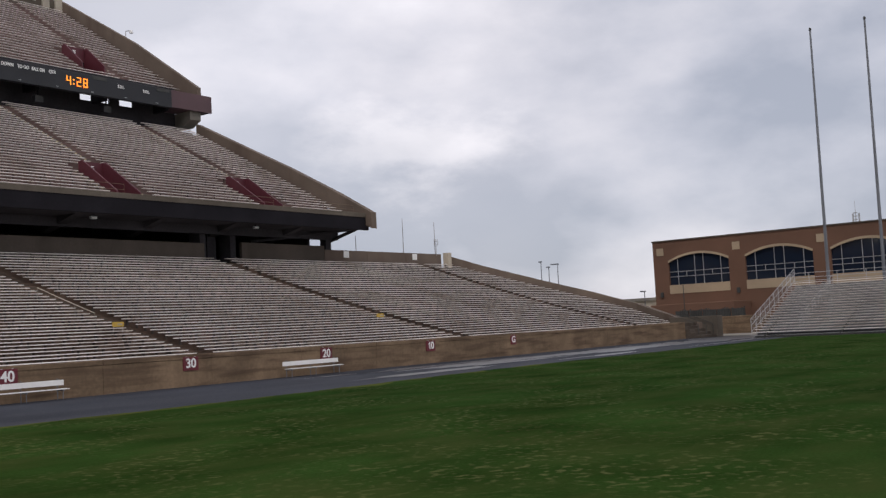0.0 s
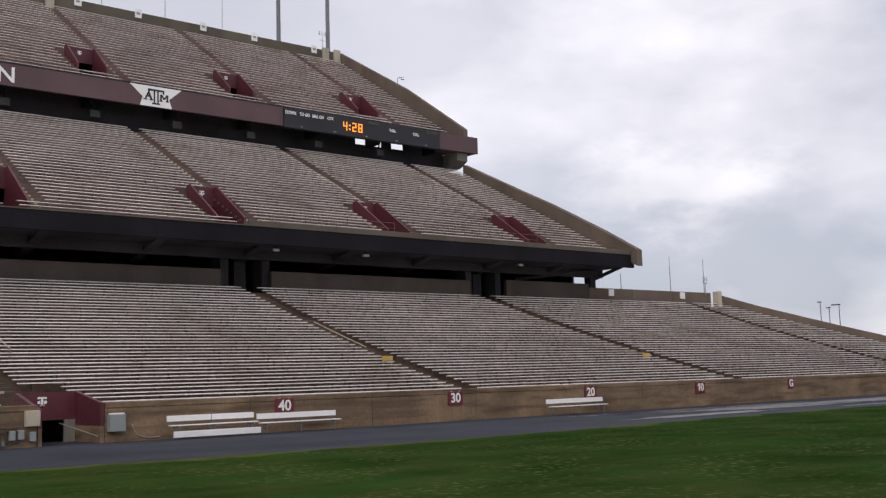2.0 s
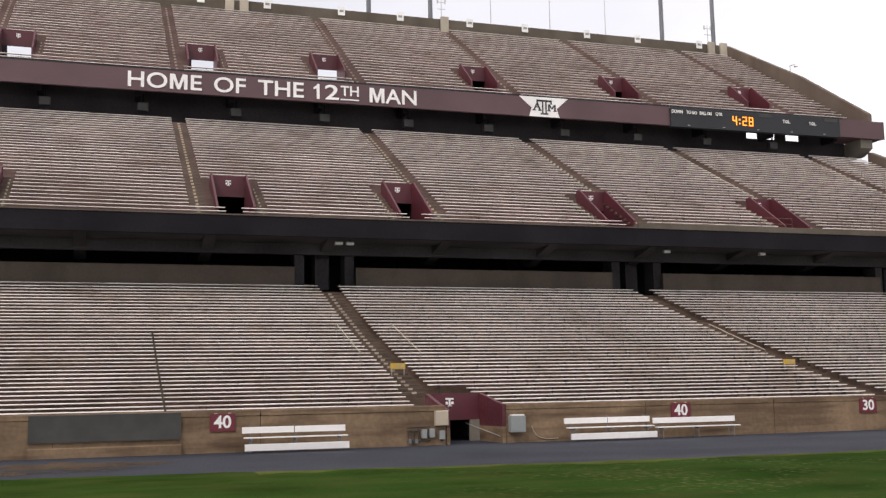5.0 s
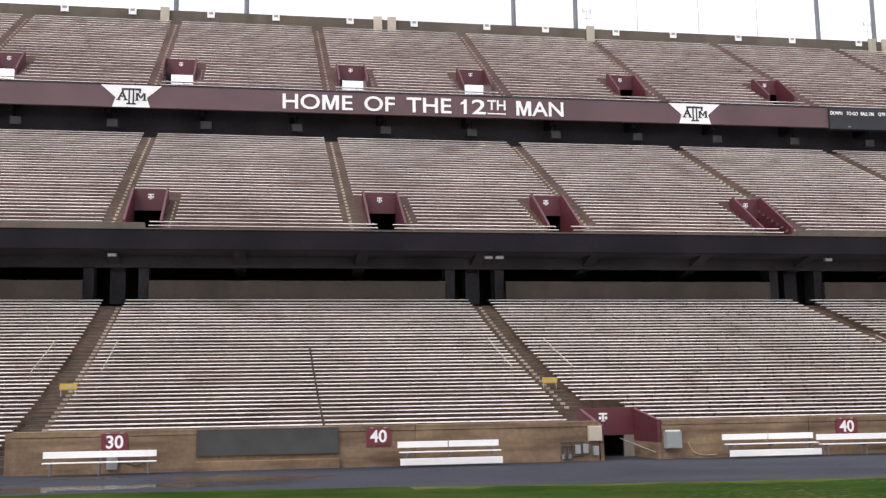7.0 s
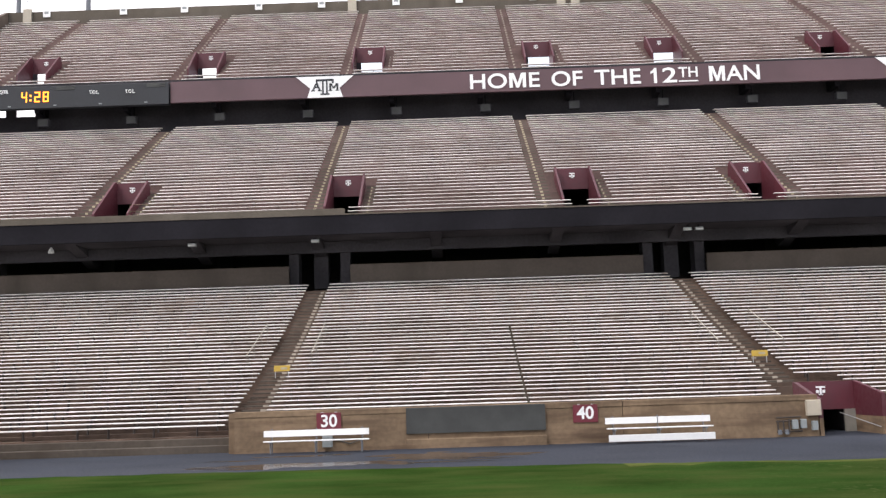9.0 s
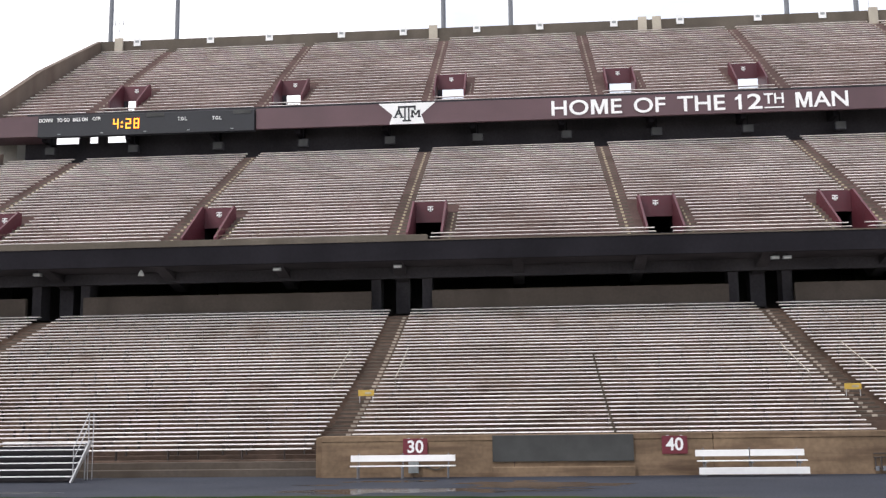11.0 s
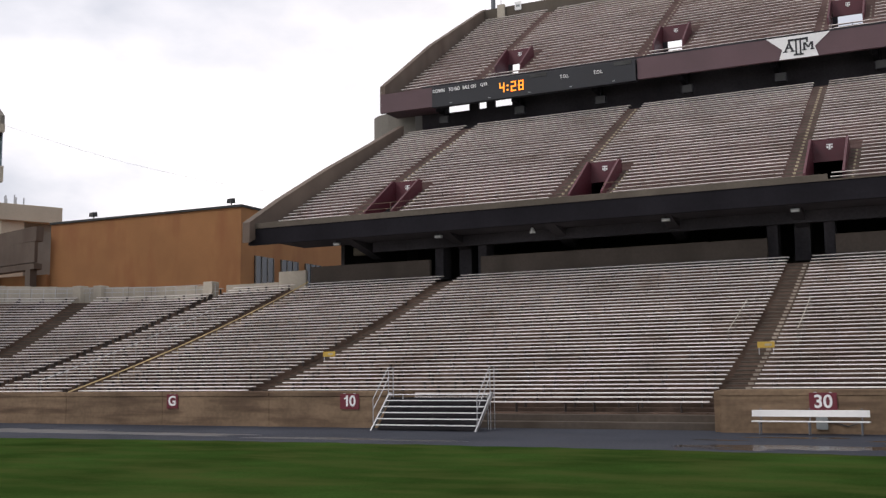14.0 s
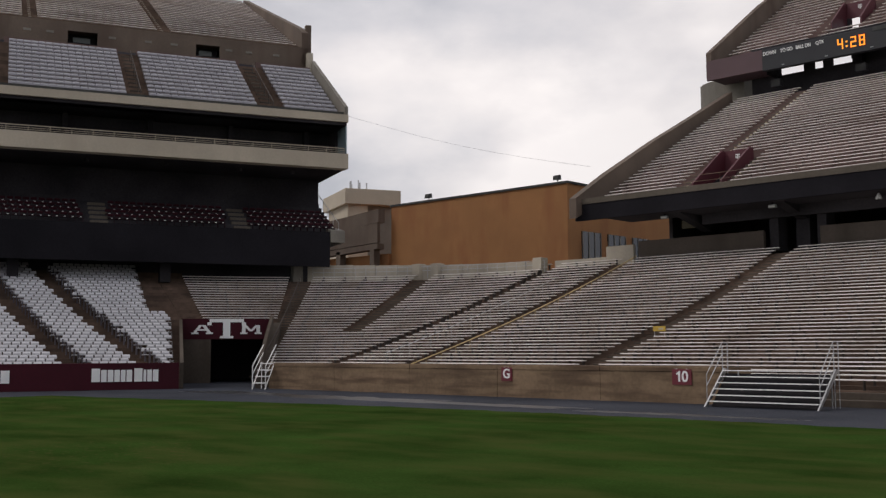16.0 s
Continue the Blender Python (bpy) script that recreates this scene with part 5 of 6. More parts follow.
    for x in (-0.7, -0.45):
        g = Geo()
        g.tube((x, -0.1, 0.0), (x, -0.1, 0.16), 0.07, n=10)
        part("valve", g, POLEG, m)
    c = thing("cable", "loose pale cable hanging down the wall", "cable")
    g = Geo()
    pts = [(2.6, -0.02, 0.62), (2.68, -0.03, 0.42), (2.8, -0.03, 0.24), (3.0, -0.03, 0.14), (3.3, -0.03, 0.10), (3.7, -0.05, 0.12)]
    g.pipe(pts, 0.015)
    part("cable_run", g, PALE, c)
    b = thing("junction_box", "small grey junction box with cables below the thirty marker", "electrical box", at=pose(-18.35, 0, 0.15))
    g = Geo()
    g.slab(-0.18, 0.18, -0.14, -0.003, 0, 0.4, 0.015)
    part("cabinet", g, GREYBOX, b)
    g = Geo()
    g.tube((0.2, -0.05, 0.3), (0.8, -0.04, 0.1), 0.02, n=6)
    g.tube((0.8, -0.04, 0.1), (1.1, -0.04, 0.2), 0.02, n=6)
    part("conduit", g, GREYDARK, b)


make_wall_fittings()


def make_field_steps():
    """Wide aluminium steps up to the first row, with double handrails."""
    s = thing("field_steps", "wide aluminium steps with double handrails at the wall", "steps", at=pose(-34.65, -1.6, 0))
    w = 4.4
    for i in range(6):
        g = Geo()
        g.slab(0.05, w - 0.05, 0.24 * i, 0.24 * i + 0.26, 0.19 + 0.225 * i, 0.222 + 0.225 * i, 0.006)
        part("tread", g, WHITEM, s)
    for x in (0.0, w):
        g = Geo()
        g.prism([(-0.12, 0), (0.05, 0), (1.6, 1.3), (1.6, 1.42), (1.45, 1.42)], x - 0.03, x + 0.03)
        part("stringer", g, GALV, s)
        g = Geo()
        for y in (0.1, 1.35, 1.75):
            g.tube((x, y, 0.0 if y > 1 else 0.25), (x, y, 1.15 + 0.85 * y if y < 1.4 else 2.4), 0.018, n=6)
        for dz in (0.0, 0.42):
            g.tube((x, 0.1, 1.2 - dz), (x, 1.35, 2.4 - dz), 0.018, n=6)
            g.tube((x, 1.35, 2.4 - dz), (x, 1.75, 2.4 - dz), 0.018, n=6)
        part("handrail", g, GALV, s)
    for x in (0.6, w - 0.15):
        part("post", Geo().tube((x, 1.45, 0), (x, 1.45, 1.3), 0.03, n=6), GALV, s)
    # added dark sheet that stands for the shade under the stair
    g = Geo()
    g.hexa([(0.06, 0.30, 0.0), (w - 0.06, 0.30, 0.0), (w - 0.06, 0.34, 0.0), (0.06, 0.34, 0.0)],
           [(0.06, 1.50, 1.22), (w - 0.06, 1.50, 1.22), (w - 0.06, 1.54, 1.22), (0.06, 1.54, 1.22)])
    part("under_sheet", g, NIGHT, s, "dark sheet added as shade under the treads")
    # low ledges where the wall is open
    g = Geo()
    g.slab(-34.78, -21.96, 1.15, 1.7, -0.1, 0.26, 0.02)
    g.slab(-34.78, -21.96, 1.7, 2.0, -0.1, 0.52, 0.02)
    tagged(part("front_ledge", g, AISLEC), "two low weathered concrete ledges below the benches", "ledge", kind="structure")
    for x0, x1 in ((-21.95, -21.71), (-35.0, -34.79)):
        g = Geo()
        g.box(x0, x1, 0.3, 2.3, -0.1, 1.42)
        tagged(part("wall_return", g, WALLC), "short brown concrete wall return", "wall", kind="structure")


make_field_steps()

for x in (-43.8, -21.6, 0.05, 21.7, 43.9):
    s = thing("aisle_barrier", "small yellow barrier sign standing in the aisle", "sign", "yellow aisle barriers", at=pose(x, 10.0, low_z(10.0) + 0.12))
    g = Geo()
    g.slab(-0.36, 0.36, -0.03, 0.02, 0.14, 0.40, 0.01)
    part("board", g, YELLOW, s)
    for dx in (-0.3, 0.3):
        g = Geo()
        g.tube((dx, 0, -0.2), (dx, 0, 0.15), 0.02, n=6)
        part("leg", g, GALV, s)
    g = Geo()
    g.box(-0.05, 0.24, -0.036, -0.03, 0.22, 0.32)
    part("text_bar", g, YSTEP, s)

for a, dx in ((-21.9, -1.5), (-21.9, 1.5), (0.0, -1.5), (0.0, 1.5), (21.9, -0.9)):
    s = thing("aisle_rail", "pale worn metal rail beside the lower aisle", "handrail", "aisle rails of the lower tier")
    pts = []
    for k in range(15, 25, 3):
        y, z = low_row(k)
        part("post", Geo().tube((a + dx, y, z), (a + dx, y, z + 0.75), 0.016, n=6), GREYC, s)
        pts.append((a + dx, y, z + 0.75))
    part("rail", Geo().pipe(pts, 0.022), PALE, s)

g = Geo()
for k in range(0, 24):
    y, z = low_row(k)
    g.box(-10.92, -10.83, y + 0.14, y + 0.19, z, z + 0.43)
part("joint_cover", g, AISLEC, lower, "dark joint between bench lengths", "stuff")


# ---------------------------------------------------------------- right end of the lower tier
def make_north_end():
    for k in range(LOW_N):
        y, z = low_row(k)
        part("row_step", Geo().box(74.0, east_end(y) + 0.15, y, y + LOW_T, z - 0.7, z), CONCRETE, lower)
    ys = [0.0, 2.0, 4.0, 6.5, 9.0, 11.5, 14.0, 17.0, 20.0, 23.3, 26.5]
    tops = [1.4] + [low_z(y) + 0.95 for y in ys[1:-1]] + [9.6]
    for (ya, za), (yb, zb) in zip(list(zip(ys, tops)), list(zip(ys, tops))[1:]):
        g = Geo()
        wall_between(g, (east_end(ya) + 0.4, ya), (east_end(yb) + 0.4, yb), 0.5, za, zb)
        part("end_wall_panel", g, PARAPET, lower, "tan stained concrete end wall")
    for i in range(3):
        g = Geo()
        g.box(55.95 + 5.85 * i, 55.95 + 5.85 * (i + 1) - 0.04, 26.35, 26.65, 7.4, 9.68)
        part("rear_parapet", g, PARAPET, lower)
    g = Geo()
    g.box(73.8, 74.4, 25.7, 26.34, 7.8, 9.8)
    part("corner_pier", g, CREAM, lower, "cream concrete corner pier")
    for x, w in ((58.8, 0.7), (69.0, 0.7)):
        g = Geo()
        g.box(x - w / 2, x + w / 2, 26.28, 26.34, 9.0, 9.6)
        part("section_plate", g, WHITE, lower, "white section plate")
    for x, z in ((60.4, 11.1), (67.5, 13.1), (72.7, 13.0)):
        p = thing("rod_mast", "thin grey metal rod above the rear parapet", "mast", "rods on the rear parapet")
        g = Geo()
        g.tube((x, 26.5, 9.6), (x, 26.5, z), 0.05, 0.03, 6)
        part("pole", g, GALV, p)
    p = thing("antenna", "small branched antenna above the rear parapet", "antenna")
    g = Geo()
    g.tube((72.5, 26.2, 9.5), (72.5, 26.2, 11.2), 0.04, 0.03, 6)
    for z in (10.6, 11.0):
        g.tube((72.2, 26.2, z), (72.8, 26.2, z), 0.025, n=6)
    for x in (72.2, 72.8):
        g.tube((x, 26.2, 10.6), (x, 26.2, 11.2), 0.025, n=6)
    part("mast", g, GALV, p)
    # stub stair and block at the wall's end
    s = thing("end_stair", "weathered concrete stair block at the end of the wall", "steps", kind="structure")
    for i in range(5):
        g = Geo()
        g.slab(73.6, 77.0, -1.4 + 0.5 * i, 1.6, 0.28 * i - 0.02, 0.28 * i + 0.26, 0.02)
        part("step", g, AISLEC, s)
    g = Geo()
    g.slab(77.0, 78.2, -1.6, 3.0, -0.1, 1.9, 0.03)
    part("cheek", g, REARC, s)
    g = Geo()
    for x in (73.7, 75.4, 76.9):
        g.tube((x, -1.2, 0.3), (x, -1.2, 1.2), 0.025, n=6)
        g.tube((x, -1.2, 1.2), (x, 1.5, 2.3), 0.025, n=6)
    part("handrail", g, GREYDARK, s)


make_north_end()


def make_bleachers():
    b = thing("aluminium_bleachers", "bright aluminium temporary bleachers with guard rails", "bleachers", at=pose(67.3, -8.4, 0))
    n, tread, rise = 20, 0.56, 0.205
    L = 42.0
    for k in range(n):
        g = Geo()
        g.slab(tread * k, tread * k + 0.26, -L, 0, 0.42 + rise * k, 0.46 + rise * k, 0.008)
        part("seat_plank", g, BENCH, b)
        g = Geo()
        g.slab(tread * k + 0.27, tread * k + 0.55, -L, 0, 0.14 + rise * k, 0.18 + rise * k, 0.008)
        part("foot_plank", g, GALV, b)
        g = Geo()
        g.box(tread * k + 0.5, tread * k + 0.53, -L, 0, 0.0 + rise * k, 0.16 + rise * k)
        part("riser", g, POLEG, b)
    for y in np.arange(-L + 0.5, 0.1, 5.8):
        g = Geo()
        g.prism([(0, 0), (0, 0.1), (n * tread, rise * n), (n * tread, 0)], -0.04, 0.04)
        part("support", g.moved(pose(0, float(y), 0, 0, 0, -90)), GREYDARK, b)
    g = Geo()
    g.box(0.05, n * tread, -L, -0.3, 0.02, 0.12)
    part("ground_frame", g, GREYDARK, b)
    # guard rail down the near side and along the back
    g = Geo()
    for k in range(0, n + 1, 2):
        x = tread * k
        g.tube((x, 0.05, rise * k), (x, 0.05, rise * k + 1.5), 0.025, n=6)
    for dz in (1.5, 1.0, 0.5):
        g.tube((0, 0.05, dz), (n * tread, 0.05, rise * n + dz), 0.02, n=6)
    for i in range(60):
        x = n * tread * i / 59
        g.tube((x, 0.05, rise * x / tread + 0.3), (x, 0.05, rise * x / tread + 1.5), 0.008, n=4)
    part("side_rail", g, GALV, b)
    g = Geo()
    for y in np.arange(-L, 0.1, 2.4):
        g.tube((n * tread, y, rise * n), (n * tread, y, rise * n + 1.1), 0.025, n=6)
    for dz in (1.1, 0.7, 0.4):
        g.tube((n * tread, -L, rise * n + dz), (n * tread, 0, rise * n + dz), 0.02, n=6)
    part("back_rail", g, GALV, b)
    for y in (-3.4, -11.5, -19.5):
        for k in range(2, n, 3):
            x, z, q = tread * k, rise * k + 0.15, rise * 1.6
            g = Geo().pipe([(x, y, z), (x, y, z + 0.8), (x + 0.06, y, z + 0.86), (x + 0.84, y, z + q + 0.86), (x + 0.9, y, z + q + 0.8), (x + 0.9, y, z + q)], 0.018)
            g.tube((x, y, z + 0.45), (x + 0.9, y, z + q + 0.45), 0.015, n=6)
            part("aisle_hoop", g, GALV, b)


make_bleachers()

for y in (-6.3, -11.7):
    p = thing("net_pole", "tall grey tapering steel pole behind the bleachers", "pole", "tall poles behind the bleachers")
    g = Geo()
    g.tube((95, y, -0.05), (95, y - 0.15, 30.6), 0.19, 0.09, 12)
    part("shaft", g, POLEG, p)
    g = Geo()
    g.tube((95, y - 0.15, 30.6), (95, y - 0.15, 30.85), 0.16, 0.1, 8)
    part("cap", g, GREYDARK, p)


def make_hall():
    """Brown brick hall with arched windows behind the bleachers; its front looks along -x."""
    h = thing("brick_hall", "brown brick hall with wide arched windows and tan bands", "building")
    X, top, end = 105.0, 11.1, 17.5
    bays = [(15.55, 7.95), (5.95, -1.85), (-3.8, -11.5), (-13.4, -21.2), (-23.1, -30.9)]
    lo, spring, crown, base = 5.75, 8.45, 9.35, 4.7
    prev = end
    for y1, y0 in bays:
        g = Geo()
        g.prism([(y1, -0.1), (prev, -0.1), (prev, top), (y1, top)], X, X + 0.6)
        part("pier", g, BRICKR, h)
        n = 14
        arch = [(y1 + (y0 - y1) * i / n, spring + (crown - spring) * (1 - ((i - n / 2) / (n / 2)) ** 2)) for i in range(n + 1)]
        g = Geo()
        g.prism(arch + [(y0, top), (y1, top)], X, X + 0.6)
        part("spandrel", g, BRICKR, h)
        g = Geo()
        g.prism(arch + [(q, r + 0.28) for q, r in arch[::-1]], X - 0.06, X + 0.1)
        part("arch_band", g, TANST, h, "tan arch band")
        g = Geo()
        g.box(X - 0.05, X + 0.5, y0, y1, base, lo)
        part("sill_band", g, TANST, h, "tan sill band")
        g = Geo()
        g.box(X, X + 0.6, y0, y1, -0.1, base)
        part("base_wall", g, BRICKR, h)
        win = part("window", Geo().prism([(y, z) for y, z in arch] + [(y0, lo), (y1, lo)], X + 0.32, X + 0.36), GLASS, h, "dark glass arched window")
        g = Geo()
        for i in (2, 6, 8, 12):
            ya, za = arch[i]
            g.box(X + 0.24, X + 0.31, ya - 0.03, ya + 0.03, lo, za)
        for z in (6.75, 7.35):
            g.box(X + 0.24, X + 0.31, y0, y1, z - 0.03, z + 0.03)
        for i in (4, 10):
            g.box(X + 0.24, X + 0.31, arch[i][0] - 0.03, arch[i][0] + 0.03, 6.75, 7.35)
        part("mullions", g, GALV, win)
        g = Geo()
        g.box(X - 0.06, X, y1 + 0.55, y1 + 1.45, 9.4, 10.3)
        part("square_tile", g, TANST, h, "tan square inlay")
        g = Geo()
        g.slab(X - 0.2, X, y1 + 0.85, y1 + 1.2, 4.35, 4.95, 0.03)
        part("louvre", g, GREYDARK, h)
        prev = y0
    g = Geo()
    g.prism([(-34, -0.1), (prev, -0.1), (prev, top), (-34, top)], X, X + 0.6)
    part("pier", g, BRICKR, h)
    g = Geo()
    g.box(X + 0.6, X + 26, -34, end, -0.1, top - 0.3)
    part("body", g, BRICKR, h)
    g = Geo()
    g.box(X - 0.12, X + 26.1, -34, end + 0.1, top, top + 0.14)
    part("coping", g, REARC, h)
    g = Geo()
    g.tube((X + 8, -4.6, top), (X + 8, -4.6, top + 3.2), 0.06, 0.02, 6)
    for z in (1.0, 1.4, 1.8):
        g.tube((X + 7.6, -4.9, top + z), (X + 8.4, -4.2, top + z), 0.05, n=6)
    for dy in (-0.4, 0.3):
        g.tube((X + 8, -4.6 + dy, top + 0.2), (X + 8, -4.6 + dy, top + 1.7), 0.1, n=6)
    part("roof_antenna", g, GALV, h)
    # low forecourt
    g = Geo()
    g.slab(88, 88.5, -30, 8.5, -0.1, 1.75, 0.03)
    tagged(part("retaining_wall", g, WALLC), "low tan concrete retaining wall", "wall", kind="structure")
    g = Geo()
    g.box(78.4, 87.9, -8.0, 9.0, -0.003, 0.012)
    tagged(part("apron", g, GREYC), "grey wet concrete apron beside the bleachers", "pavement", kind="structure")
    g = Geo()
    g.slab(99.5, 104.9, 5.6, 15.6, -0.1, 3.4, 0.05)
    tagged(part("porch", g, BRICKR), "low brown brick porch before the hall", "porch", kind="structure")
    for i in range(5):
        c = thing("fence_panel", "dark metal screen above the low wall", "fence", "dark screens before the hall")
        g = Geo()
        g.box(88.1, 88.2, 6.0 - 1.5 * i, 7.4 - 1.5 * i, 1.72, 2.5)
        for j in range(6):
            g.box(88.05, 88.25, 6.0 - 1.5 * i + 0.25 * j, 6.06 - 1.5 * i + 0.25 * j, 1.72, 2.55 + 0.12 * math.sin(i * 2 + j))
        part("screen", g, GREYDARK, c)
    p = thing("thin_pole", "thin dark pole before the hall", "pole")
    g = Geo()
    g.tube((90, 7.2, 0), (90, 7.2, 5.4), 0.05, 0.04, 6)
    part("pole", g, GREYDARK, p)


make_hall()


def make_far():
    # street lamps beyond the end wall
    for x, y, z, arm in ((110, 36.6, 10.3, 0.3), (110, 35.4, 9.5, 0.3), (110, 34.0, 9.8, 1.0), (110, 21.4, 5.3, 0.5)):
        l = thing("street_lamp", "grey street lamp on a slim pole", "street lamp", "lamps behind the end wall")
        g = Geo()
        g.tube((x, y, 0), (x, y, z), 0.09, 0.05, 8)
        part("pole", g, POLEG, l)
        g = Geo()
        g.box(x - 0.2, x + 0.2, y - 0.1, y + arm, z, z + 0.14)
        part("head", g, POLEG, l)
    b = thing("far_building", "long low pale building beyond the stadium", "building")
    g = Geo()
    g.box(150, 175, 22, 60, 0, 4.8)
    part("body", g, CREAM, b)
    g = Geo()
    g.box(149.5, 175.5, 21.5, 60.5, 4.8, 5.3)
    part("roof", g, GREYC, b)
    g = Geo()
    g.box(149.9, 150, 22.5, 60, 1.0, 3.2)
    part("window_band", g, GLASS, b)
    # tan brick hall behind the corner
    t = thing("tan_brick_hall", "large plain tan brick hall behind the corner seats", "building")
    g = Geo()
    g.box(-110.8, -83, 55.0, 80, 0, 20.3)
    part("wall", g, BRICK, t)
    g = Geo()
    g.box(-110.95, -82.85, 54.85, 80.1, 20.3, 20.55)
    part("coping", g, GREYDARK, t)
    g = Geo()
    g.box(-128, -110.8, 54.5, 75, 0, 14.3)
    part("wing", g, BRICK, t)
    for x, y in ((-104.5, 55.4), (-84.6, 55.4)):
        g = Geo()
        g.tube((x, y, 20.5), (x, y, 20.9), 0.06, n=6)
        g.hexa([(x - 0.3, y - 0.5, 20.8), (x + 0.3, y - 0.5, 20.8), (x + 0.3, y + 0.3, 20.9), (x - 0.3, y + 0.3, 20.9)],
               [(x - 0.3, y - 0.4, 21.3), (x + 0.3, y - 0.4, 21.3), (x + 0.3, y + 0.2, 21.45), (x - 0.3, y + 0.2, 21.45)])
        part("flood_lamp", g, GREYDARK, t)
    for y in (57.5, 62.5, 67.5, 72.5):
        g = Geo()
        g.box(-83.0, -82.9, y, y + 3.6, 6.0, 15.2)
        w = part("window", g, GLASS, t, "dark window strip")
        g = Geo()
        for i in range(4):
            g.box(-82.9, -82.82, y + 1.15 * i, y + 1.15 * i + 0.1, 6.0, 15.2)
        for z in (9.0, 12.0):
            g.box(-82.9, -82.82, y, y + 3.6, z, z + 0.12)
        part("mullions", g, GREYC, w)
    r = thing("ramp", "tan precast concrete ramp beside the tan hall", "ramp")
    g = Geo()
    g.prism([(0, 14.2), (0, 14.9), (17, 15.6), (17, 14.9)], -0.6, 0.6)
    g.prism([(0, 15.0), (0, 17.3), (17, 18.2), (17, 15.7)], 0.1, 0.6)
    part("lower_flight", g.moved(pose(-128.5, 53.8, 0, 0, 0, -90)), PARAPET, r)
    g = Geo()
    g.prism([(0, 17.2), (0, 18.6), (17, 20.0), (17, 18.3)], -0.7, 0.4)
    part("upper_flight", g.moved(pose(-128.5, 53.8, 0, 0, 0, -90)), PARAPET, r)
    for x in (-127, -119, -112.5):
        g = Geo()
        g.box(x - 0.4, x + 0.4, 53.2, 54.2, 0, 15.0)
        part("pillar", g, PARAPET, r)
    # cream roof house far behind
    p = thing("roof_house", "cream concrete rooftop plant house with antennas", "building", at=pose(-127.2, 61.6, 0, 0, 0, 65))
    g = Geo()
    g.slab(0, 8.4, 0, 12, 23.1, 25.3, 0.05)
    part("upper_box", g, CREAM, p)
    g = Geo()
    g.box(0.6, 3.6, 0.8, 11, 0, 23.1)
    part("shaft", g, CREAM, p)
    g = Geo()
    g.box(3.6, 8.0, 1.8, 11, 0, 23.1)
    part("dark_bay", g, GREYC, p)
    for i in range(7):
        g = Geo()
        g.tube((1.6 + 0.42 * i, 3 + (i % 3), 25.3), (1.6 + 0.42 * i, 3 + (i % 3), 26.7 + 0.3 * (i % 2)), 0.10, n=6)
        part("antenna_rod", g, GALV, p)
    # thin wire across the sky
    w = thing("sky_wire", "thin grey wire strung between the stands", "wire")
    g = Geo()
    a, b = Vector((-78.4, 18.8, 21.3)), Vector((-59.3, 26.0, 15.6))
    pts = [a.lerp(b, i / 12) - Vector((0, 0, 0.5 * math.sin(math.pi * i / 12))) for i in range(13)]
    g.pipe(pts, 0.008, 4)
    part("strand", g, GREYBOX, w)


make_far()


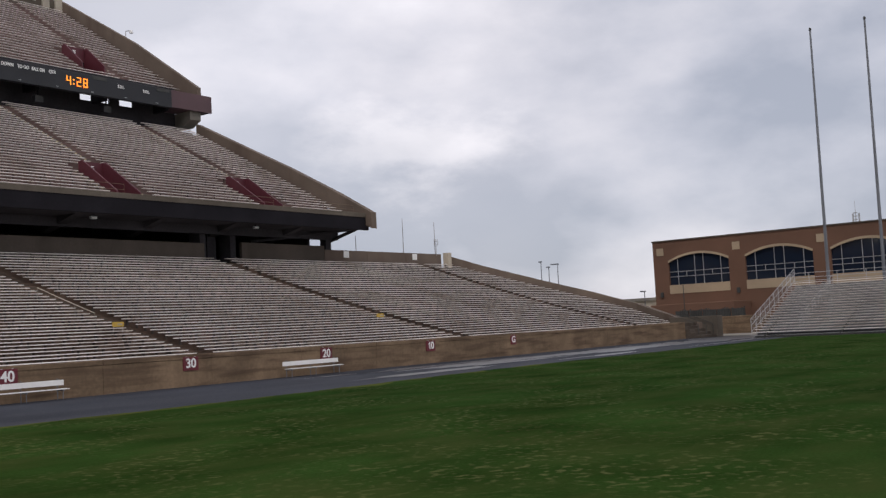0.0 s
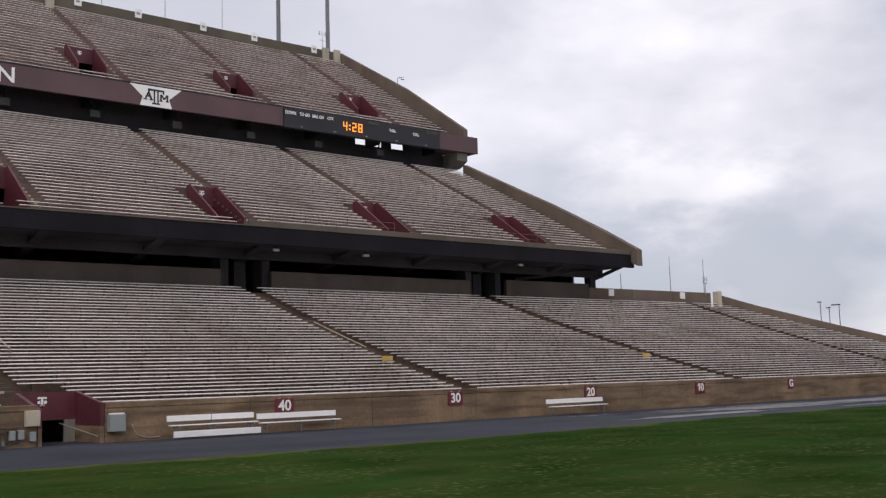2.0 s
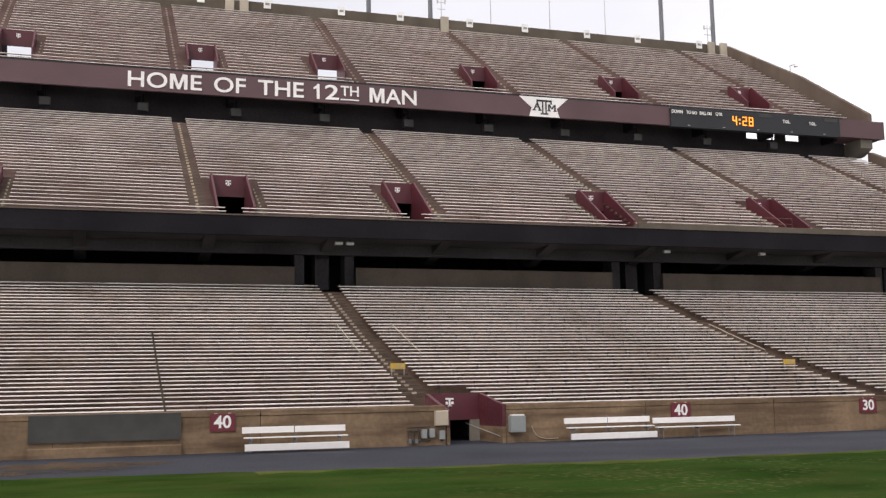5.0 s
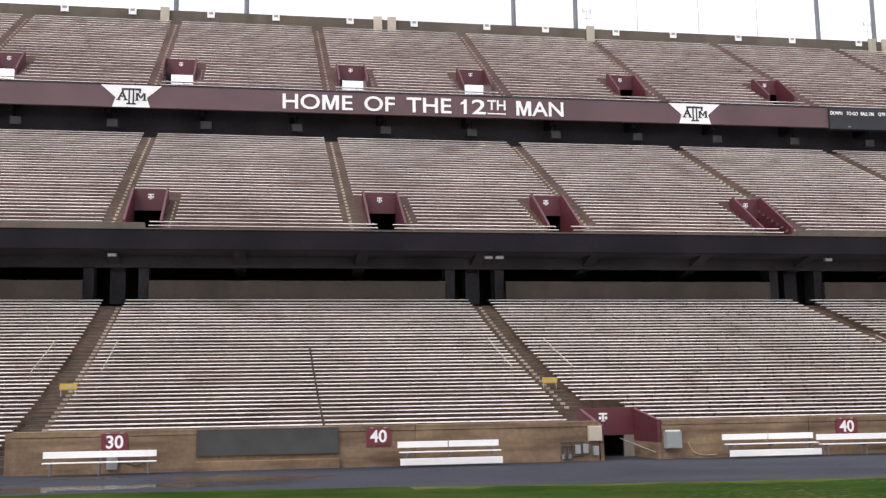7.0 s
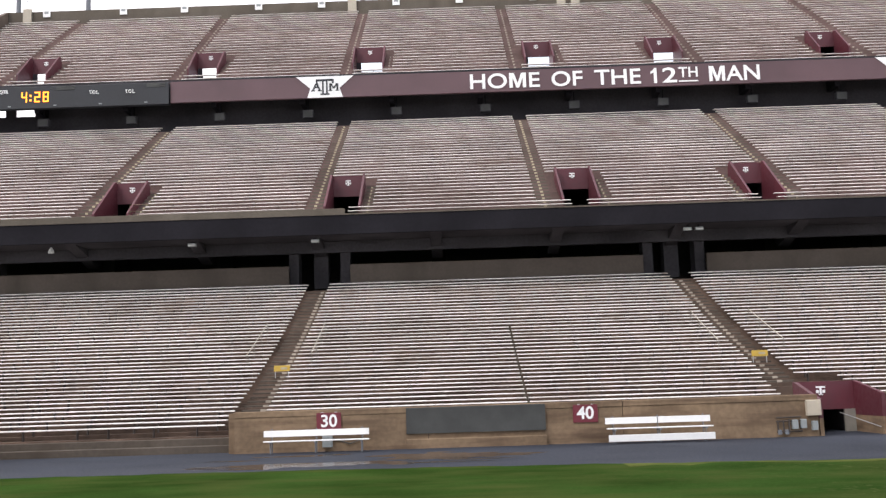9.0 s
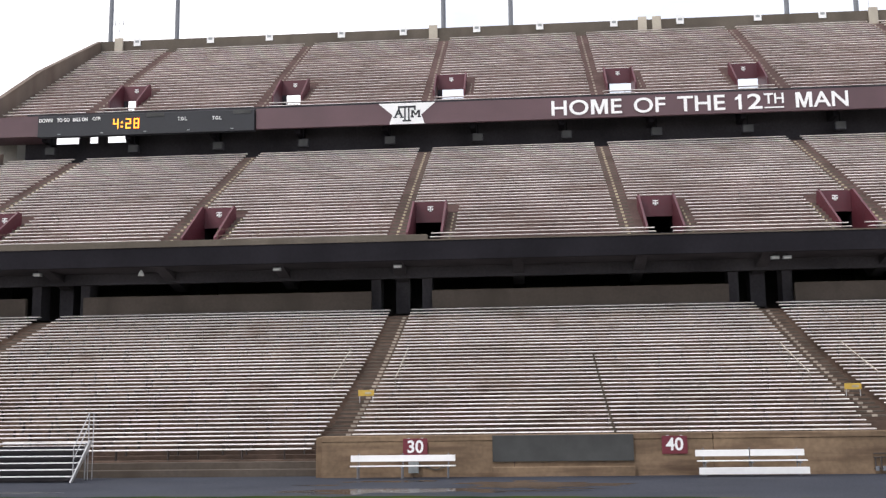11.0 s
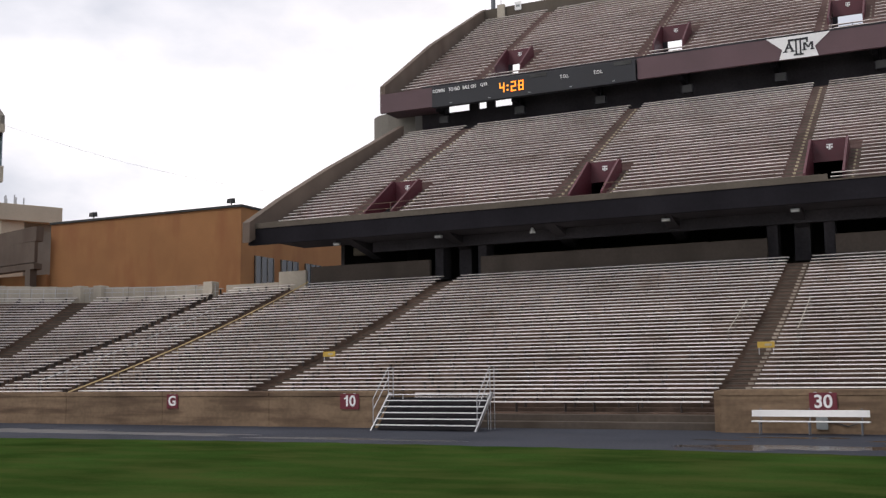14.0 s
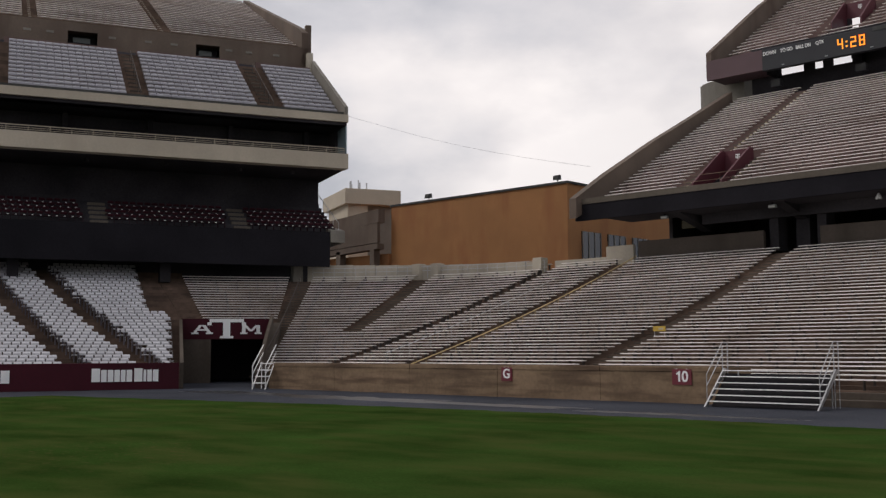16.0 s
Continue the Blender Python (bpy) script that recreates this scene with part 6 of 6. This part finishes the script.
# ---------------------------------------------------------------- fascia lettering, boards, lamps and masts
def make_fascia_sign():
    s = thing("fascia_lettering", "large white raised words on the maroon fascia", "sign")
    z, y = 26.73, 45.46
    x = {"HOME": (-11.80, -6.12), "OF": (-5.16, -2.64), "THE": (-1.65, 2.1), "12": (3.01, 5.03), "MAN": (7.66, 11.76)}
    for word, (a, b) in x.items():
        for glyph, me in zip(word, pieces_of(fitted(word, a, b, z, 1.26, y, "word"))):
            part("letter", capital_m(me) if glyph == "M" else numeral_one(me) if glyph == "1" else me, LETTER, s)
    for me in pieces_of(fitted("TH", 5.18, 6.73, z + 0.2, 0.85, y, "word")):
        part("letter", me, LETTER, s)
    g = Geo()
    g.box(5.18, 6.73, 45.43, 45.49, z - 0.6, z - 0.5)
    part("underline", g, LETTER, s)
    for x in (-23.65, 23.55):
        st = thing("star_panel", "white star-shaped panel with dark blocks on the fascia", "sign", "star panels on the fascia")
        g = Geo()
        zt, zb = 27.62, 25.84
        out = [(x - 2.35, zt), (x + 2.35, zt), (x + 1.2, zt - 1.0), (x + 1.45, zb), (x - 1.45, zb), (x - 1.2, zt - 1.0)]
        n = len(out)
        g.add([(a, 45.45, b) for a, b in out] + [(a, 45.49, b) for a, b in out],
              [tuple(range(n)), tuple(range(n, 2 * n))[::-1]] + [(i, (i + 1) % n, n + (i + 1) % n, n + i) for i in range(n)])
        part("panel", g, WHITE, st)
        g = Geo()

        def stroke(p, q, wide):
            """A slanting flat stroke on the panel."""
            (a, b), (c, d) = p, q
            g.hexa([(x + a - wide, 45.42, 26.75 + b), (x + a + wide, 45.42, 26.75 + b), (x + a + wide, 45.45, 26.75 + b), (x + a - wide, 45.45, 26.75 + b)],
                   [(x + c - wide, 45.42, 26.75 + d), (x + c + wide, 45.42, 26.75 + d), (x + c + wide, 45.45, 26.75 + d), (x + c - wide, 45.45, 26.75 + d)])

        for p, q, wide in (((0, 0.46), (0, 0.62), 0.74), ((-0.66, 0.24), (-0.66, 0.46), 0.07), ((0.66, 0.24), (0.66, 0.46), 0.07), ((-0.16, -0.58), (-0.16, 0.46), 0.06),
                           ((0.16, -0.58), (0.16, 0.46), 0.06), ((0, -0.70), (0, -0.58), 0.36), ((-0.98, -0.30), (-0.72, 0.26), 0.07), ((-0.42, -0.30), (-0.66, 0.26), 0.085),
                           ((-0.70, -0.10), (-0.70, 0.0), 0.14), ((-0.98, -0.38), (-0.98, -0.30), 0.16), ((-0.42, -0.38), (-0.42, -0.30), 0.16), ((0.44, -0.30), (0.44, 0.24), 0.075),
                           ((1.02, -0.30), (1.02, 0.24), 0.075), ((0.73, -0.18), (0.48, 0.24), 0.07), ((0.73, -0.18), (0.98, 0.24), 0.07), ((0.44, -0.38), (0.44, -0.30), 0.15), ((1.02, -0.38), (1.02, -0.30), 0.15)):
            stroke(p, q, wide)
        part("badge", g, BLACK, st, "dark block badge")


make_fascia_sign()

SEG = {"4": "bcfg", "2": "abdeg", "8": "abcdefg"}


def digit(g, x, y, z, w, h, which):
    """A lamp-matrix digit as short bars."""
    t = 0.10
    bars = {"a": (0, w, h - t, h), "g": (0, w, h / 2 - t / 2, h / 2 + t / 2), "d": (0, w, 0, t), "f": (0, t, h / 2, h), "b": (w - t, w, h / 2, h), "e": (0, t, 0, h / 2), "c": (w - t, w, 0, h / 2)}
    for s in SEG[which]:
        a, b, c, d = bars[s]
        g.box(x + a, x + b, y - 0.02, y, z + c, z + d)


def make_scoreboard(x0):
    w = 18.6
    s = thing("scoreboard", "long black scoreboard with amber game clock at 4:28", "scoreboard", "scoreboards on the fascia", at=pose(x0, 45.3, 25.72))
    g = Geo()
    g.slab(0, w, 0, 0.55, 0, 1.82, 0.03)
    part("cabinet", g, BLACK, s)
    for i in range(5):
        part("latch", Geo().box(w * (0.2 * i + 0.1) - 0.12, w * (0.2 * i + 0.1) + 0.12, -0.03, 0.0, 0.16, 0.24), GREYBOX, s)
    for word, a, b, zz, hh in (("DOWN", 0.12, 1.25, 1.42, 0.32), ("TO GO", 1.65, 2.75, 1.42, 0.32), ("BALL ON", 3.05, 4.3, 1.42, 0.32), ("QTR", 4.75, 5.45, 1.42, 0.34),
                               ("T.O.L.", 12.1, 12.9, 1.18, 0.3), ("T.O.L.", 15.05, 15.85, 1.15, 0.3)):
        for me in pieces_of(fitted(word, a, b, zz, hh, -0.03, "caption")):
            part("caption_letter", me, LETTER, s)
    for x, which in ((6.55, "4"), (7.62, "2"), (8.32, "8")):
        g = Geo()
        digit(g, x, -0.02, 0.50, 0.46, 0.86, which)
        part("digit", g, AMBER, s, "amber lamp digit")
    for z in (0.6, 0.98):
        part("colon_dot", Geo().box(7.22, 7.38, -0.04, -0.02, z, z + 0.14), AMBER, s)
    for a in (9.4, 16.8):
        g = Geo()
        g.box(a, a + 1.5, -0.04, 0.0, 1.45, 1.78)
        part("speaker_slot", g, GREYDARK, s)


make_scoreboard(-55.0)
make_scoreboard(36.1)


SPEAKER = material("weathered_grey_speaker", (0.034, 0.033, 0.037), 0.7, vary=0.15)


def make_high_fittings():
    for i in range(15):
        x = -54.7 + 7.32 * i + 0.2
        l = thing("wall_speaker", "grey box loudspeaker under the upper fascia", "loudspeaker", "speakers under the upper fascia", at=pose(x, 46.85, 24.85))
        g = Geo()
        g.slab(-0.42, 0.42, -0.25, 0.3, -0.32, 0.32, 0.03)
        part("cabinet", g, SPEAKER, l)
        g = Geo()
        g.box(-0.36, 0.36, -0.262, -0.25, -0.26, 0.26)
        part("grille", g, GREYDARK, l)
        g = Geo()
        g.box(-0.05, 0.05, -0.05, 0.05, 0.32, 1.1)
        part("bracket", g, DARK, l)
    for x in (-52.2, -44.4, -29.3, -21.9, 0.4, 1.1, 23.0, 30.5, 45.9):
        l = thing("deck_lamp", "small pale floodlight under the deck edge", "lamp", "lamps under the middle deck", at=pose(x, 24.5, 11.05))
        g = Geo()
        g.box(-0.24, 0.24, -0.12, 0.12, -0.08, 0.1)
        part("housing", g, GREYBOX, l)
        g = Geo()
        g.box(-0.2, 0.2, -0.135, -0.12, -0.07, 0.03)
        part("lens", g, LAMPWHITE, l)
        g = Geo()
        g.box(-0.03, 0.03, -0.03, 0.03, 0.1, 0.5)
        part("bracket", g, DARK, l)
    l = thing("globe_lamp", "white dome lamp hanging under the deck", "lamp", at=pose(-37.8, 24.5, 10.95))
    g = Geo()
    g.tube((0, 0, -0.1), (0, 0, 0.08), 0.19, 0.15, 12)
    g.tube((0, 0, 0.08), (0, 0, 0.25), 0.15, 0.05, 12)
    part("dome", g, LAMPWHITE, l)
    g = Geo()
    g.tube((0, 0, 0.25), (0, 0, 0.8), 0.03, n=6)
    part("stem", g, DARK, l)
    b = thing("hanging_sign_box", "pale blank box hung below the deck", "sign", at=pose(-52.9, 30, 11.15))
    g = Geo()
    g.slab(-1.15, 1.15, -0.15, 0.15, -0.28, 0.28, 0.02)
    part("panel", g, CREAM, b)
    g = Geo()
    for x in (-0.9, 0.9):
        g.box(x - 0.03, x + 0.03, -0.03, 0.03, 0.28, 2.6)
    part("hanger", g, DARK, b)
    # plates, piers, flood-light masts and rods on the top parapet
    for x in (-56.0, -47.8, -41.3, -33.4, -26.7, -18.8, -12.1, -4.3, 2.6, 10.6, 17.2, 25.3, 32.0, 39.8, 46.4, 54.7):
        p = thing("section_plate", "small white section plate on the top parapet", "sign", "plates on the top parapet")
        g = Geo()
        g.box(x - 0.38, x + 0.38, 69.38, 69.46, 42.45, 43.4)
        part("plate", g, WHITE, p)
        g = Geo()
        g.box(x - 0.22, x + 0.22, 69.36, 69.378, 42.8, 43.05)
        part("number_bar", g, GREYBOX, p)
    for x in (-58.0, -23.45, -1.35, 0.15, 22.3, 56.3, 58.0):
        g = Geo()
        g.slab(x - 0.45, x + 0.45, 69.2, 69.46, 41.3, 43.35, 0.03)
        part("parapet_pier", g, PALE, upper, "pale parapet pier")
    for x in (-59.3, -51.8, -22.4, -15.15, 13.8, 20.9, 50.1, 57.2):
        m = thing("floodlight_mast", "dark tapering floodlight mast above the top parapet", "mast", "masts above the stand")
        g = Geo()
        g.tube((x, 70.12, 39), (x, 70.12, 62), 0.27, 0.22, 10)
        part("shaft", g, POLEG, m)
        g = Geo()
        g.box(x - 0.5, x + 0.5, 69.84, 70.6, 41.0, 41.3)
        part("base_plate", g, GREYDARK, m)
    for x, z in ((28.0, 46.5), (35.3, 46.6), (42.4, 46.7)):
        m = thing("rod_mast", "thin grey rod above the top parapet", "mast", "rods on the top parapet")
        g = Geo()
        g.tube((x, 69.8, 43.3), (x, 69.8, z + 1.5), 0.06, 0.03, 6)
        part("pole", g, GALV, m)
    for x in (22.1, -58.2, 56.2):
        m = thing("antenna", "small branched antenna on the top parapet", "antenna", "antennas on the top parapet")
        g = Geo()
        g.tube((x, 69.8, 43.3), (x, 69.8, 45.6), 0.05, 0.03, 6)
        for z in (44.4, 45.2):
            g.tube((x - 0.45, 69.8, z), (x + 0.45, 69.8, z), 0.03, n=6)
        for dx in (-0.45, 0.45):
            g.tube((x + dx, 69.8, z - 0.15), (x + dx, 69.8, z + 0.35), 0.08, n=6)
        part("mast", g, GALV, m)
    c = thing("camera_bracket", "small curved bracket with a dome on the end wall", "camera", at=pose(59.3, 58.5, 36.3))
    g = Geo()
    g.tube((0, 0, -0.2), (0, 0, 1.0), 0.05, n=6)
    g.tube((0, 0, 1.0), (0.7, 0, 1.25), 0.05, n=6)
    part("arm", g, GALV, c)
    g = Geo()
    g.tube((0.75, 0, 0.95), (0.75, 0, 1.25), 0.22, 0.14, 10)
    part("dome", g, WHITEM, c)


make_high_fittings()
